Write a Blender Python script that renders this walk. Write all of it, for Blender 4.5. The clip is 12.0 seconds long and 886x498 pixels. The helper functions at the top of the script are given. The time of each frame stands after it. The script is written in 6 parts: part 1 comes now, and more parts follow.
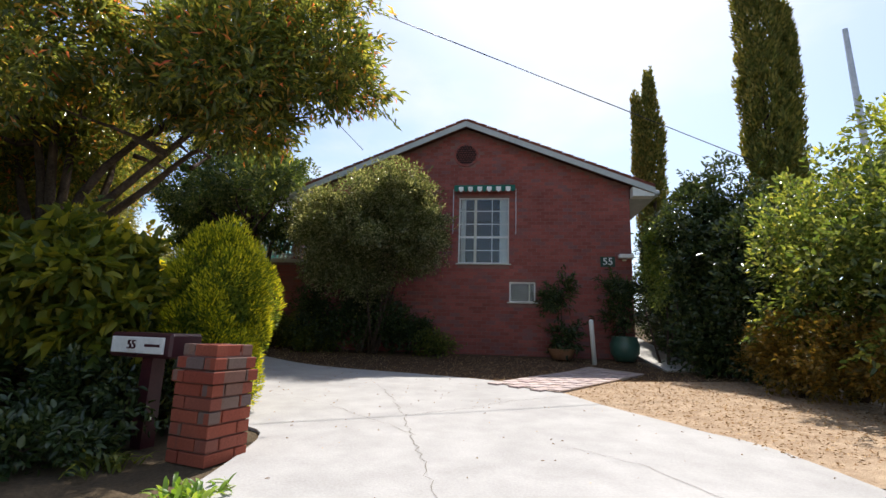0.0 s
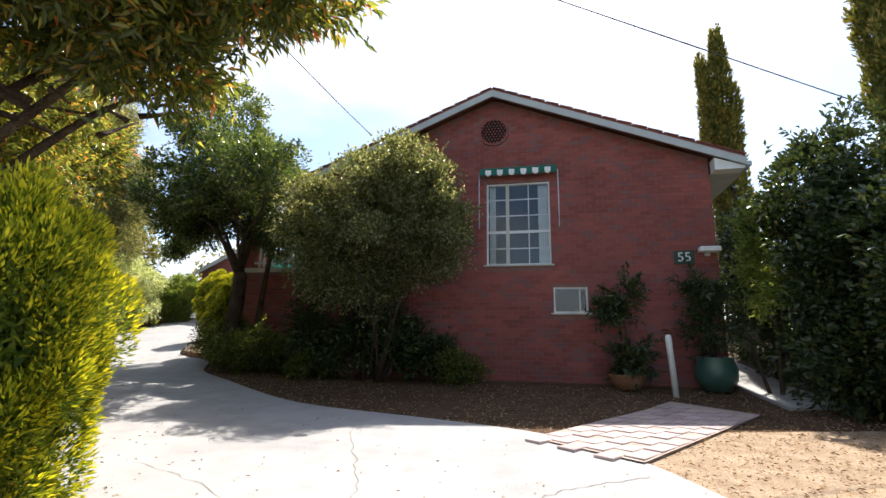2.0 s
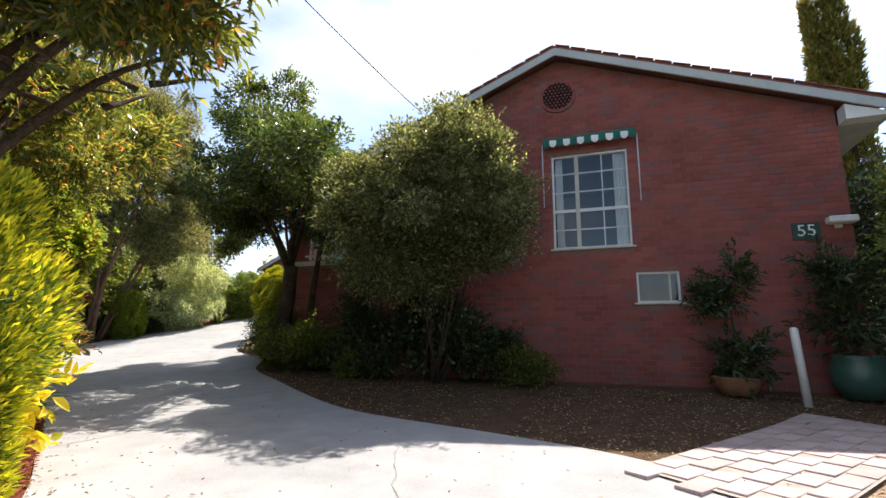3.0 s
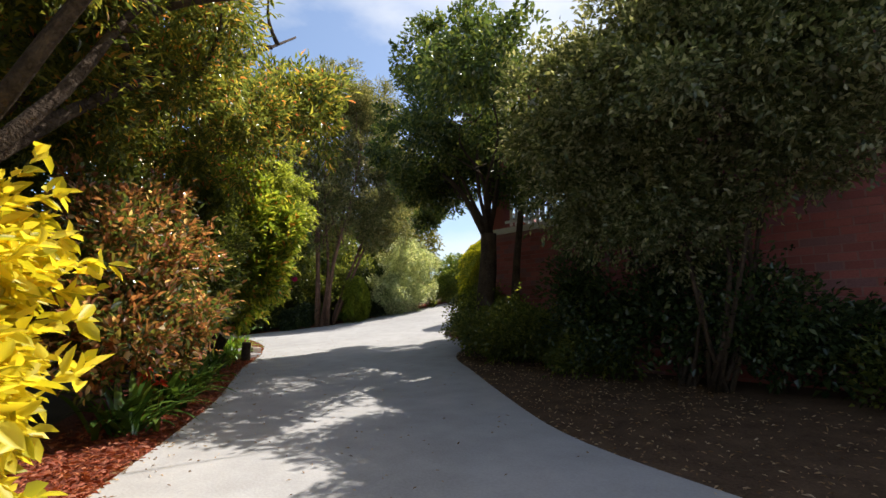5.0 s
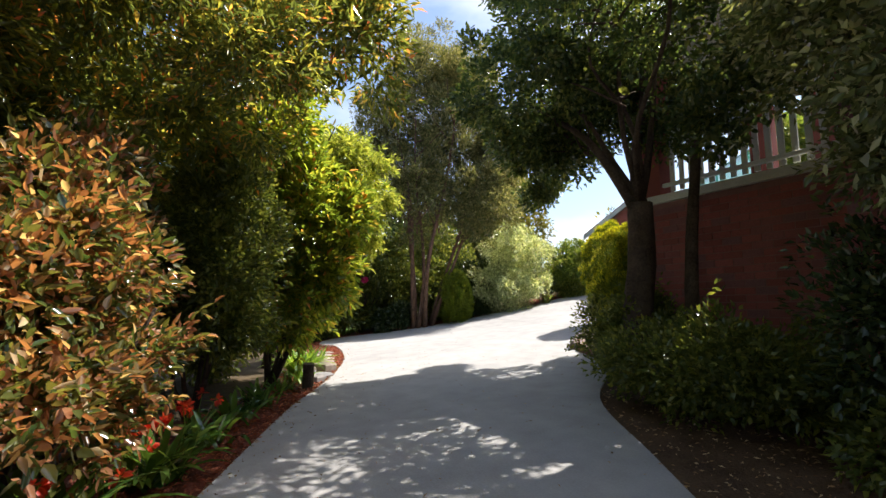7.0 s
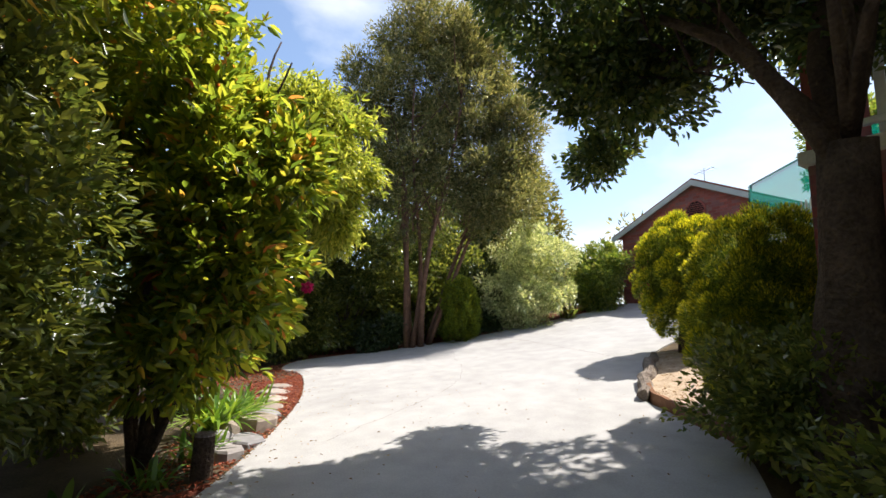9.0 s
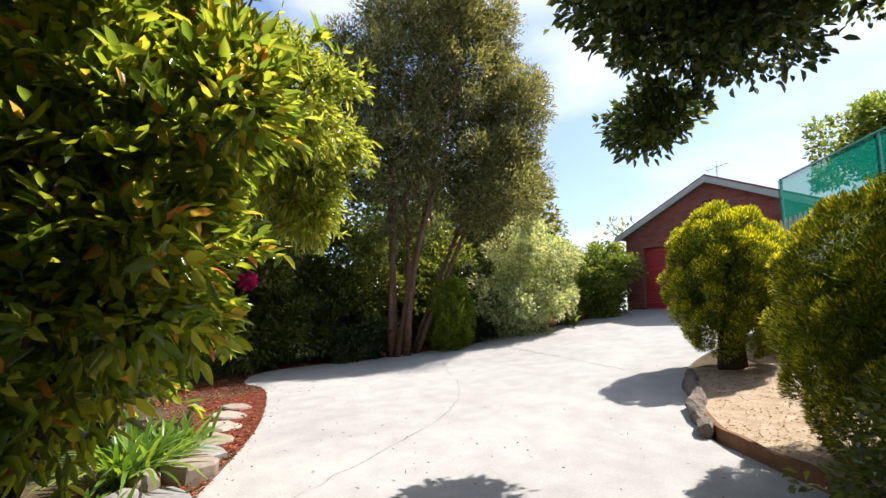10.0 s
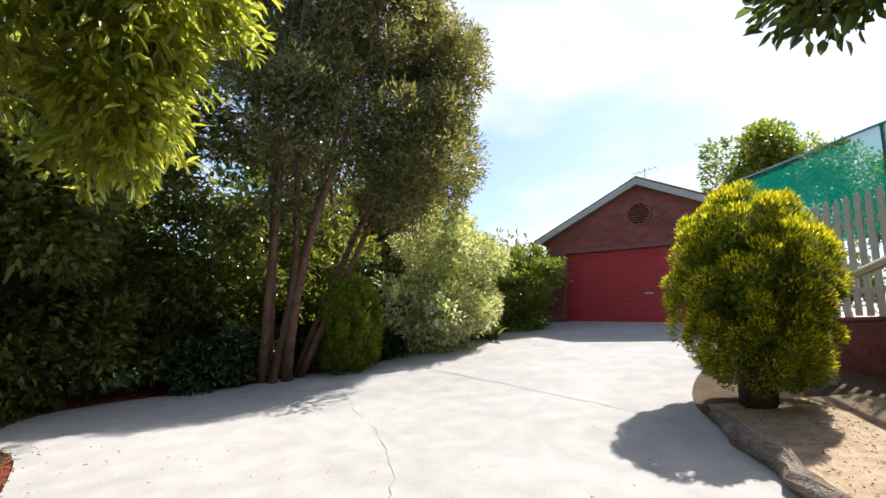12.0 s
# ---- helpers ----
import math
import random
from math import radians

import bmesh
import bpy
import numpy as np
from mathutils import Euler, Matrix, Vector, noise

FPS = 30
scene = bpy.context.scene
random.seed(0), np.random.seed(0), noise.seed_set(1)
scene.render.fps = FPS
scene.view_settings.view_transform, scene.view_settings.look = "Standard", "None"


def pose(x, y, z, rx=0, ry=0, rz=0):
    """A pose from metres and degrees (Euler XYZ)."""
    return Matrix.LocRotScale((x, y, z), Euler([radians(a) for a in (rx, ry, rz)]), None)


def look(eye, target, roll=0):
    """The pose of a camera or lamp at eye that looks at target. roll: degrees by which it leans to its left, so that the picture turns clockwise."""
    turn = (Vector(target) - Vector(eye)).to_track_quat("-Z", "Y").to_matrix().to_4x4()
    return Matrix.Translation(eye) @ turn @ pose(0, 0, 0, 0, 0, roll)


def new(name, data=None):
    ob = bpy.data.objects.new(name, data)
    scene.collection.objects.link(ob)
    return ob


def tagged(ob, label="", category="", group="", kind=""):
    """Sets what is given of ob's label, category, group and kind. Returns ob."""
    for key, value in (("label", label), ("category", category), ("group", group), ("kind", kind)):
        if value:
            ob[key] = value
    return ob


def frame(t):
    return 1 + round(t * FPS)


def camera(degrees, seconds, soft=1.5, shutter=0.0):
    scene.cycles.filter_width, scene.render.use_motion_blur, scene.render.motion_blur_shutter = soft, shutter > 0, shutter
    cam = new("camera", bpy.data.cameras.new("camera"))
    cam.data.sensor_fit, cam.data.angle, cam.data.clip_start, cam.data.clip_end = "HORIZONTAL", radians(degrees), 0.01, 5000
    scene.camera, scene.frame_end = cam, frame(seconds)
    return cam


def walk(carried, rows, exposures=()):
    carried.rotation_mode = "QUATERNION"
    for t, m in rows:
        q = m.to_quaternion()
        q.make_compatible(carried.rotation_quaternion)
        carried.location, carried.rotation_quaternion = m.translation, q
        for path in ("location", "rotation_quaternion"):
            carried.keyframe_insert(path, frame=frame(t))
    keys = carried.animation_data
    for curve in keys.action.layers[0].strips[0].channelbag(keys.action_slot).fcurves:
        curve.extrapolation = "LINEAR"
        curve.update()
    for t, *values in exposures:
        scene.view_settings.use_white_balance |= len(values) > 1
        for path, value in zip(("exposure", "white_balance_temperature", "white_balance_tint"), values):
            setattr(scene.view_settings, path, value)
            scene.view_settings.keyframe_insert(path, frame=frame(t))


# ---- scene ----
# ---------------- camera and walk ----------------
cam = camera(88.0, 12.0)
PATH = [
    (0.0, (1.083, 0.802, 0.915), (0.792, 2.984, 1.331), 1.8),
    (0.5, (1.102, 1.400, 0.992), (0.783, 3.575, 1.426), 1.6),
    (1.0, (1.113, 1.989, 1.061), (0.767, 4.157, 1.504), 1.7),
    (1.5, (1.159, 2.659, 1.082), (0.760, 4.815, 1.542), 1.5),
    (2.0, (1.112, 3.395, 1.114), (0.625, 5.531, 1.584), 1.1),
    (2.5, (1.002, 3.979, 1.184), (0.404, 6.091, 1.633), 0.8),
    (4.5, (-0.124, 6.255, 1.042), (-1.540, 7.944, 1.443), 1.2),
    (5.0, (-0.594, 6.870, 1.114), (-2.203, 8.388, 1.465), 0.8),
    (5.5, (-1.081, 7.364, 1.253), (-2.839, 8.716, 1.565), 0.7),
    (6.0, (-1.698, 7.871, 1.357), (-3.567, 9.070, 1.652), 0.5),
    (6.5, (-2.321, 8.298, 1.447), (-4.230, 9.434, 1.737), 0.4),
    (7.0, (-2.979, 8.757, 1.512), (-4.901, 9.869, 1.807), 0.4),
    (9.0, (-5.850, 10.388, 1.755), (-7.769, 11.493, 2.084), 1.5),
    (9.5, (-6.518, 10.661, 1.777), (-8.424, 11.790, 2.112), 1.9),
    (10.0, (-7.286, 10.969, 1.801), (-9.160, 12.144, 2.150), 2.1),
    (10.5, (-7.969, 11.259, 1.809), (-9.796, 12.506, 2.169), 2.3),
    (11.0, (-8.695, 11.557, 1.822), (-10.447, 12.899, 2.200), 2.3),
    (11.5, (-9.370, 11.835, 1.849), (-11.025, 13.291, 2.242), 2.5),
    (12.0, (-10.093, 12.141, 1.865), (-11.582, 13.763, 2.279), 2.8),
]
walk(cam, [(t, look(eye, target, roll)) for t, eye, target, roll in PATH],
     exposures=[(0.0, 0.6), (1.0, 0.8), (2.5, 0.98), (4.5, 0.58), (5.5, 0.68), (6.5, 0.92), (7.0, 1.0), (9.0, 0.9), (12.0, 0.85)])

# ---------------- sky and sun ----------------
SUN_WAY = Vector((0.12, 0.585, 1.0)).normalized()
sky_world = bpy.data.worlds.new("sky")
scene.world = sky_world
sky_world.use_nodes = True
wn, wl = sky_world.node_tree.nodes, sky_world.node_tree.links
wn.clear()
w_out, w_bg = wn.new("ShaderNodeOutputWorld"), wn.new("ShaderNodeBackground")
w_sky, w_co = wn.new("ShaderNodeTexSky"), wn.new("ShaderNodeTexCoord")
w_sky.sky_type, w_sky.sun_disc = "NISHITA", False
w_sky.sun_elevation = math.asin(SUN_WAY.z)
w_sky.sun_rotation = math.atan2(SUN_WAY.x, SUN_WAY.y)
w_sky.air_density, w_sky.dust_density = 1.0, 1.4
w_map, w_noise, w_ramp, w_mix = wn.new("ShaderNodeMapping"), wn.new("ShaderNodeTexNoise"), wn.new("ShaderNodeValToRGB"), wn.new("ShaderNodeMix")
w_map.inputs["Scale"].default_value = (1.0, 1.0, 2.2)
w_map.inputs["Location"].default_value = (0.35, 0.1, 0.2)
w_noise.inputs["Scale"].default_value, w_noise.inputs["Detail"].default_value = 2.1, 7.0
w_noise.inputs["Roughness"].default_value = 0.52
w_ramp.color_ramp.elements[0].position, w_ramp.color_ramp.elements[1].position = 0.47, 0.73
w_mix.data_type = "RGBA"
w_mix.inputs["B"].default_value = (5.2, 5.3, 5.5, 1)
wl.new(w_co.outputs["Generated"], w_map.inputs["Vector"])
wl.new(w_map.outputs["Vector"], w_noise.inputs["Vector"])
wl.new(w_noise.outputs["Fac"], w_ramp.inputs["Fac"])
wl.new(w_ramp.outputs["Color"], w_mix.inputs["Factor"])
wl.new(w_sky.outputs["Color"], w_mix.inputs["A"])
wl.new(w_mix.outputs["Result"], w_bg.inputs["Color"])
wl.new(w_bg.outputs["Background"], w_out.inputs["Surface"])
w_bg.inputs["Strength"].default_value = 0.135
sun_lamp = bpy.data.lights.new("sun", "SUN")
sun_lamp.energy, sun_lamp.angle, sun_lamp.color = 4.5, radians(0.55), (1.0, 0.96, 0.90)
new("sun", sun_lamp).matrix_world = look(SUN_WAY * 60, (0, 0, 0))


# ---------------- materials ----------------
def shader(name, rough=0.8, spec=0.3, metal=0.0):
    m = bpy.data.materials.new(name)
    m.use_nodes = True
    nt = m.node_tree
    b = nt.nodes["Principled BSDF"]
    b.inputs["Roughness"].default_value, b.inputs["Metallic"].default_value = rough, metal
    b.inputs["Specular IOR Level"].default_value = spec
    return m, nt.nodes, nt.links, b


def surface(name, dark, light, scale=6.0, fine=60.0, rough=0.8, spec=0.25, bump=0.3, metal=0.0, stain=None, depth=0.01):
    """A plain surface with two scales of variation and a fine relief."""
    m, nodes, links, b = shader(name, rough, spec, metal)
    co = nodes.new("ShaderNodeTexCoord")
    n1, n2 = nodes.new("ShaderNodeTexNoise"), nodes.new("ShaderNodeTexNoise")
    n1.inputs["Scale"].default_value, n1.inputs["Detail"].default_value = scale, 6
    n2.inputs["Scale"].default_value, n2.inputs["Detail"].default_value = fine, 4
    for n in (n1, n2):
        links.new(co.outputs["Object"], n.inputs["Vector"])
    add = nodes.new("ShaderNodeMath")
    add.operation = "MULTIPLY_ADD"
    add.inputs[1].default_value, add.inputs[2].default_value = 0.45, 0.0
    links.new(n2.outputs["Fac"], add.inputs[0])
    sm = nodes.new("ShaderNodeMath")
    sm.operation = "MULTIPLY_ADD"
    sm.inputs[1].default_value = 0.55
    links.new(n1.outputs["Fac"], sm.inputs[0])
    links.new(add.outputs[0], sm.inputs[2])
    ramp = nodes.new("ShaderNodeValToRGB")
    ramp.color_ramp.elements[0].position, ramp.color_ramp.elements[1].position = 0.32, 0.68
    ramp.color_ramp.elements[0].color, ramp.color_ramp.elements[1].color = (*dark, 1), (*light, 1)
    links.new(sm.outputs[0], ramp.inputs["Fac"])
    links.new(ramp.outputs["Color"], b.inputs["Base Color"])
    bp = nodes.new("ShaderNodeBump")
    bp.inputs["Strength"].default_value, bp.inputs["Distance"].default_value = bump, depth
    links.new(n2.outputs["Fac"], bp.inputs["Height"])
    links.new(bp.outputs["Normal"], b.inputs["Normal"])
    return m


def pieces(name, stops, rough=0.85, spec=0.2, fine=70.0, bump=0.35, amount=0.25):
    """Bricks, pavers, stones: each piece takes a colour of its own."""
    m, nodes, links, b = shader(name, rough, spec)
    geo, inf, co = nodes.new("ShaderNodeNewGeometry"), nodes.new("ShaderNodeObjectInfo"), nodes.new("ShaderNodeTexCoord")
    add, frac = nodes.new("ShaderNodeMath"), nodes.new("ShaderNodeMath")
    frac.operation = "FRACT"
    links.new(geo.outputs["Random Per Island"], add.inputs[0])
    links.new(inf.outputs["Random"], add.inputs[1])
    links.new(add.outputs[0], frac.inputs[0])
    rn = nodes.new("ShaderNodeValToRGB")
    while len(rn.color_ramp.elements) < len(stops):
        rn.color_ramp.elements.new(0.5)
    for e, (p, c) in zip(rn.color_ramp.elements, stops):
        e.position, e.color = p, (*c, 1)
    links.new(frac.outputs[0], rn.inputs["Fac"])
    n2, n1 = nodes.new("ShaderNodeTexNoise"), nodes.new("ShaderNodeTexNoise")
    n2.inputs["Scale"].default_value, n2.inputs["Detail"].default_value = fine, 5
    n1.inputs["Scale"].default_value = 1.3
    links.new(co.outputs["Object"], n2.inputs["Vector"])
    links.new(geo.outputs["Position"], n1.inputs["Vector"])
    mul = nodes.new("ShaderNodeMix")
    mul.data_type, mul.blend_type = "RGBA", "MULTIPLY"
    mul.inputs["Factor"].default_value = 1.0
    rr = nodes.new("ShaderNodeMapRange")
    rr.inputs["To Min"].default_value, rr.inputs["To Max"].default_value = 1 - amount * 1.6, 1 + amount
    av = nodes.new("ShaderNodeMath")
    av.operation = "MULTIPLY"
    links.new(n2.outputs["Fac"], av.inputs[0])
    m2 = nodes.new("ShaderNodeMath")
    m2.operation = "MULTIPLY"
    m2.inputs[1].default_value = 2.0
    links.new(n1.outputs["Fac"], m2.inputs[0])
    links.new(m2.outputs[0], av.inputs[1])
    links.new(av.outputs[0], rr.inputs["Value"])
    links.new(rn.outputs["Color"], mul.inputs["A"])
    links.new(rr.outputs["Result"], mul.inputs["B"])
    links.new(mul.outputs["Result"], b.inputs["Base Color"])
    bp = nodes.new("ShaderNodeBump")
    bp.inputs["Strength"].default_value, bp.inputs["Distance"].default_value = bump, 0.006
    links.new(n2.outputs["Fac"], bp.inputs["Height"])
    links.new(bp.outputs["Normal"], b.inputs["Normal"])
    return m


def leafy(name, stops, through_light=0.4, rough=0.45, spec=0.35):
    """Leaves: a colour for each leaf, and light that passes through it."""
    m, nodes, links, b = shader(name, rough, spec)
    geo = nodes.new("ShaderNodeNewGeometry")
    rn = nodes.new("ShaderNodeValToRGB")
    while len(rn.color_ramp.elements) < len(stops):
        rn.color_ramp.elements.new(0.5)
    for e, (p, c) in zip(rn.color_ramp.elements, stops):
        e.position, e.color = p, (*c, 1)
    inf, mixed, whole = nodes.new("ShaderNodeObjectInfo"), nodes.new("ShaderNodeMath"), nodes.new("ShaderNodeMath")
    whole.operation = "FRACT"
    links.new(geo.outputs["Random Per Island"], mixed.inputs[0])
    links.new(inf.outputs["Random"], mixed.inputs[1])
    links.new(mixed.outputs[0], whole.inputs[0])
    links.new(whole.outputs[0], rn.inputs["Fac"])
    links.new(rn.outputs["Color"], b.inputs["Base Color"])
    tr, mx = nodes.new("ShaderNodeBsdfTranslucent"), nodes.new("ShaderNodeMixShader")
    gain = nodes.new("ShaderNodeMix")
    gain.data_type, gain.blend_type = "RGBA", "MULTIPLY"
    gain.inputs["Factor"].default_value = 1.0
    gain.inputs["B"].default_value = (2.6, 2.25, 1.15, 1)
    links.new(rn.outputs["Color"], gain.inputs["A"])
    links.new(gain.outputs["Result"], tr.inputs["Color"])
    mx.inputs[0].default_value = through_light
    links.new(b.outputs[0], mx.inputs[1])
    links.new(tr.outputs[0], mx.inputs[2])
    links.new(mx.outputs[0], nodes["Material Output"].inputs["Surface"])
    return m


BRICK = pieces("red_brick", [(0.0, (0.23, 0.07, 0.058)), (0.3, (0.27, 0.08, 0.066)), (0.55, (0.32, 0.10, 0.08)), (0.8, (0.26, 0.092, 0.08)), (0.95, (0.21, 0.10, 0.095))])
PILLAR_BRICK = pieces("pillar_brick", [(0.0, (0.25, 0.06, 0.038)), (0.45, (0.31, 0.085, 0.05)), (0.7, (0.24, 0.075, 0.052)), (0.85, (0.20, 0.13, 0.10)), (1.0, (0.16, 0.11, 0.10))])
PAVER = pieces("pink_paver", [(0.0, (0.45, 0.34, 0.32)), (0.5, (0.53, 0.42, 0.39)), (1.0, (0.49, 0.40, 0.38))])
STONE = pieces("bed_stone", [(0.0, (0.25, 0.20, 0.16)), (0.5, (0.38, 0.31, 0.26)), (1.0, (0.30, 0.28, 0.28))], fine=18)
MORTAR = surface("mortar", (0.17, 0.085, 0.07), (0.27, 0.14, 0.115), 8, 90)
CONCRETE_EDGE = surface("concrete_edge", (0.36, 0.34, 0.31), (0.50, 0.48, 0.45), 2, 60)
EARTH = surface("earth", (0.06, 0.045, 0.03), (0.14, 0.10, 0.06), 2.5, 40, 0.95, 0.1, 0.6, depth=0.03)
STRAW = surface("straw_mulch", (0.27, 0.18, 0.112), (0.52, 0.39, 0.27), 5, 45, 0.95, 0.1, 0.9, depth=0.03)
# Brown mulch with the house's shade put into its colour.
SHADED_MULCH = surface("shaded_mulch", (0.06, 0.036, 0.022), (0.17, 0.105, 0.062), 4, 45, 0.95, 0.1, 0.9, depth=0.03)
GRAVEL = surface("bed_gravel", (0.32, 0.23, 0.15), (0.58, 0.45, 0.33), 7, 80, 0.95, 0.1, 0.8, depth=0.02)
RED_MULCH = surface("red_mulch", (0.07, 0.02, 0.012), (0.28, 0.08, 0.045), 8, 60, 0.9, 0.15, 1.0, depth=0.03)
LAWN = surface("lawn", (0.05, 0.09, 0.02), (0.13, 0.20, 0.05), 3, 50, 0.9, 0.1, 0.8, depth=0.03)
WHITE_PAINT = surface("white_paint", (0.62, 0.62, 0.58), (0.80, 0.80, 0.77), 4, 40, 0.5, 0.4, 0.08)
CREAM_PAINT = surface("cream_paint", (0.45, 0.43, 0.35), (0.62, 0.60, 0.50), 4, 40, 0.6, 0.3, 0.1)
GREY_PAINT = surface("grey_paint", (0.36, 0.38, 0.37), (0.50, 0.52, 0.50), 3, 40, 0.6, 0.3, 0.1)
TILE = surface("terracotta_tile", (0.16, 0.06, 0.045), (0.30, 0.12, 0.09), 3, 40, 0.8, 0.2, 0.4)
DOOR_RED = surface("door_red", (0.42, 0.04, 0.05), (0.52, 0.06, 0.07), 1.5, 30, 0.45, 0.4, 0.05)
BARK = surface("bark", (0.035, 0.025, 0.018), (0.12, 0.085, 0.06), 5, 35, 0.95, 0.1, 1.0, depth=0.03)
RED_BARK = surface("red_bark", (0.07, 0.04, 0.028), (0.24, 0.14, 0.095), 6, 40, 0.9, 0.1, 1.0, depth=0.02)
OLD_WOOD = surface("weathered_wood", (0.07, 0.05, 0.04), (0.36, 0.30, 0.25), 5, 50, 0.95, 0.1, 1.0, depth=0.02)
EDGE_WOOD = surface("edging_wood", (0.13, 0.06, 0.03), (0.26, 0.13, 0.07), 4, 50, 0.85, 0.2, 0.6)
VENT_SHADE = surface("vent_shade", (0.008, 0.006, 0.006), (0.02, 0.014, 0.012), 5, 40)
MAROON = surface("maroon_paint", (0.035, 0.008, 0.012), (0.07, 0.015, 0.02), 5, 50, 0.4, 0.4, 0.1)
POT_GREEN = surface("glazed_pot", (0.03, 0.08, 0.06), (0.06, 0.13, 0.10), 4, 30, 0.35, 0.5, 0.1)
POT_CLAY = surface("clay_pot", (0.22, 0.10, 0.05), (0.34, 0.18, 0.10), 5, 40, 0.85, 0.2, 0.2)
CURTAIN = surface("curtain", (0.55, 0.55, 0.53), (0.75, 0.75, 0.72), 5, 80, 0.9, 0.1, 0.1)
# Near-black walls put the unlit room's dimness into the colour.
DARK_ROOM = surface("room_dark", (0.035, 0.032, 0.03), (0.06, 0.055, 0.05), 2, 30)
WIRE_BLACK = surface("black_cable", (0.02, 0.02, 0.02), (0.04, 0.04, 0.04), 5, 50, 0.5)
METAL = surface("galvanised_steel", (0.40, 0.41, 0.42), (0.60, 0.61, 0.62), 6, 50, 0.45, 0.5, 0.1, 0.6)
AWN_GREEN = surface("awning_green", (0.02, 0.10, 0.075), (0.035, 0.15, 0.11), 6, 90, 0.85, 0.1, 0.2)
AWN_WHITE = surface("awning_white", (0.66, 0.66, 0.63), (0.80, 0.80, 0.78), 6, 90, 0.85, 0.1, 0.2)
SIGN_GREEN = surface("sign_green", (0.02, 0.05, 0.035), (0.03, 0.07, 0.05), 6, 60, 0.5)

m_, n_, l_, b_ = shader("window_glass", 0.03, 0.6)
b_.inputs["Base Color"].default_value = (0.9, 0.95, 0.95, 1)
b_.inputs["Transmission Weight"].default_value = 1.0
b_.inputs["IOR"].default_value = 1.45
GLASS = m_
m_, n_, l_, b_ = shader("shade_cloth", 0.8, 0.1)
b_.inputs["Base Color"].default_value = (0.0, 0.13, 0.09, 1)
t_, x_ = n_.new("ShaderNodeBsdfTranslucent"), n_.new("ShaderNodeMixShader")
t_.inputs["Color"].default_value = (0.0, 0.22, 0.155, 1)
x_.inputs[0].default_value = 0.6
tt_, y_ = n_.new("ShaderNodeBsdfTransparent"), n_.new("ShaderNodeMixShader")
y_.inputs[0].default_value = 0.3
l_.new(b_.outputs[0], x_.inputs[1]), l_.new(t_.outputs[0], x_.inputs[2])
l_.new(x_.outputs[0], y_.inputs[1]), l_.new(tt_.outputs[0], y_.inputs[2])
l_.new(y_.outputs[0], n_["Material Output"].inputs["Surface"])
SHADE_CLOTH = m_


def concrete_material():
    m, nodes, links, b = shader("driveway_concrete", 0.85, 0.2)
    co = nodes.new("ShaderNodeTexCoord")
    big, fine, blot = (nodes.new("ShaderNodeTexNoise") for _ in range(3))
    big.inputs["Scale"].default_value, big.inputs["Detail"].default_value = 0.55, 5
    blot.inputs["Scale"].default_value, blot.inputs["Detail"].default_value = 3.0, 6
    fine.inputs["Scale"].default_value, fine.inputs["Detail"].default_value = 55, 4
    for n in (big, fine, blot):
        links.new(co.outputs["Object"], n.inputs["Vector"])
    ramp = nodes.new("ShaderNodeValToRGB")
    ramp.color_ramp.elements[0].position, ramp.color_ramp.elements[1].position = 0.3, 0.7
    ramp.color_ramp.elements[0].color = (0.28, 0.265, 0.253, 1)
    ramp.color_ramp.elements[1].color = (0.45, 0.43, 0.413, 1)
    s1, s2 = nodes.new("ShaderNodeMath"), nodes.new("ShaderNodeMath")
    s1.operation = s2.operation = "MULTIPLY_ADD"
    s1.inputs[1].default_value, s2.inputs[1].default_value = 0.35, 0.42
    s0 = nodes.new("ShaderNodeMath")
    s0.operation = "MULTIPLY"
    s0.inputs[1].default_value = 0.3
    links.new(fine.outputs["Fac"], s0.inputs[0])
    links.new(big.outputs["Fac"], s1.inputs[0]), links.new(s0.outputs[0], s1.inputs[2])
    links.new(blot.outputs["Fac"], s2.inputs[0]), links.new(s1.outputs[0], s2.inputs[2])
    links.new(s2.outputs[0], ramp.inputs["Fac"])
    links.new(ramp.outputs["Color"], b.inputs["Base Color"])
    bp = nodes.new("ShaderNodeBump")
    bp.inputs["Strength"].default_value, bp.inputs["Distance"].default_value = 0.35, 0.008
    links.new(fine.outputs["Fac"], bp.inputs["Height"])
    links.new(bp.outputs["Normal"], b.inputs["Normal"])
    return m


CONCRETE = concrete_material()
L_GREV = leafy("grevillea_leaf", [(0.0, (0.055, 0.083, 0.027)), (0.65, (0.125, 0.15, 0.04)), (0.9, (0.27, 0.265, 0.055)), (0.972, (0.46, 0.25, 0.07)), (1.0, (0.55, 0.15, 0.08))], 0.56, 0.2, 0.75)
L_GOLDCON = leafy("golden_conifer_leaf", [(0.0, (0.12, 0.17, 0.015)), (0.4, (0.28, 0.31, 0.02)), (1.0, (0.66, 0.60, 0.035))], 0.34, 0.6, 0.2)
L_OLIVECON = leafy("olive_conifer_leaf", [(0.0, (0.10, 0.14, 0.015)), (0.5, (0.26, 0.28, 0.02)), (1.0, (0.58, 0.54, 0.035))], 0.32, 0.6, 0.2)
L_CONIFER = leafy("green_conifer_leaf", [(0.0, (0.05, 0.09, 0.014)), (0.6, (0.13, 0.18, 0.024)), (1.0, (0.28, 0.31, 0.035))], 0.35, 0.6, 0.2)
L_GOLD = leafy("golden_leaf", [(0.0, (0.30, 0.30, 0.02)), (0.5, (0.50, 0.44, 0.03)), (1.0, (0.62, 0.56, 0.07))], 0.4)
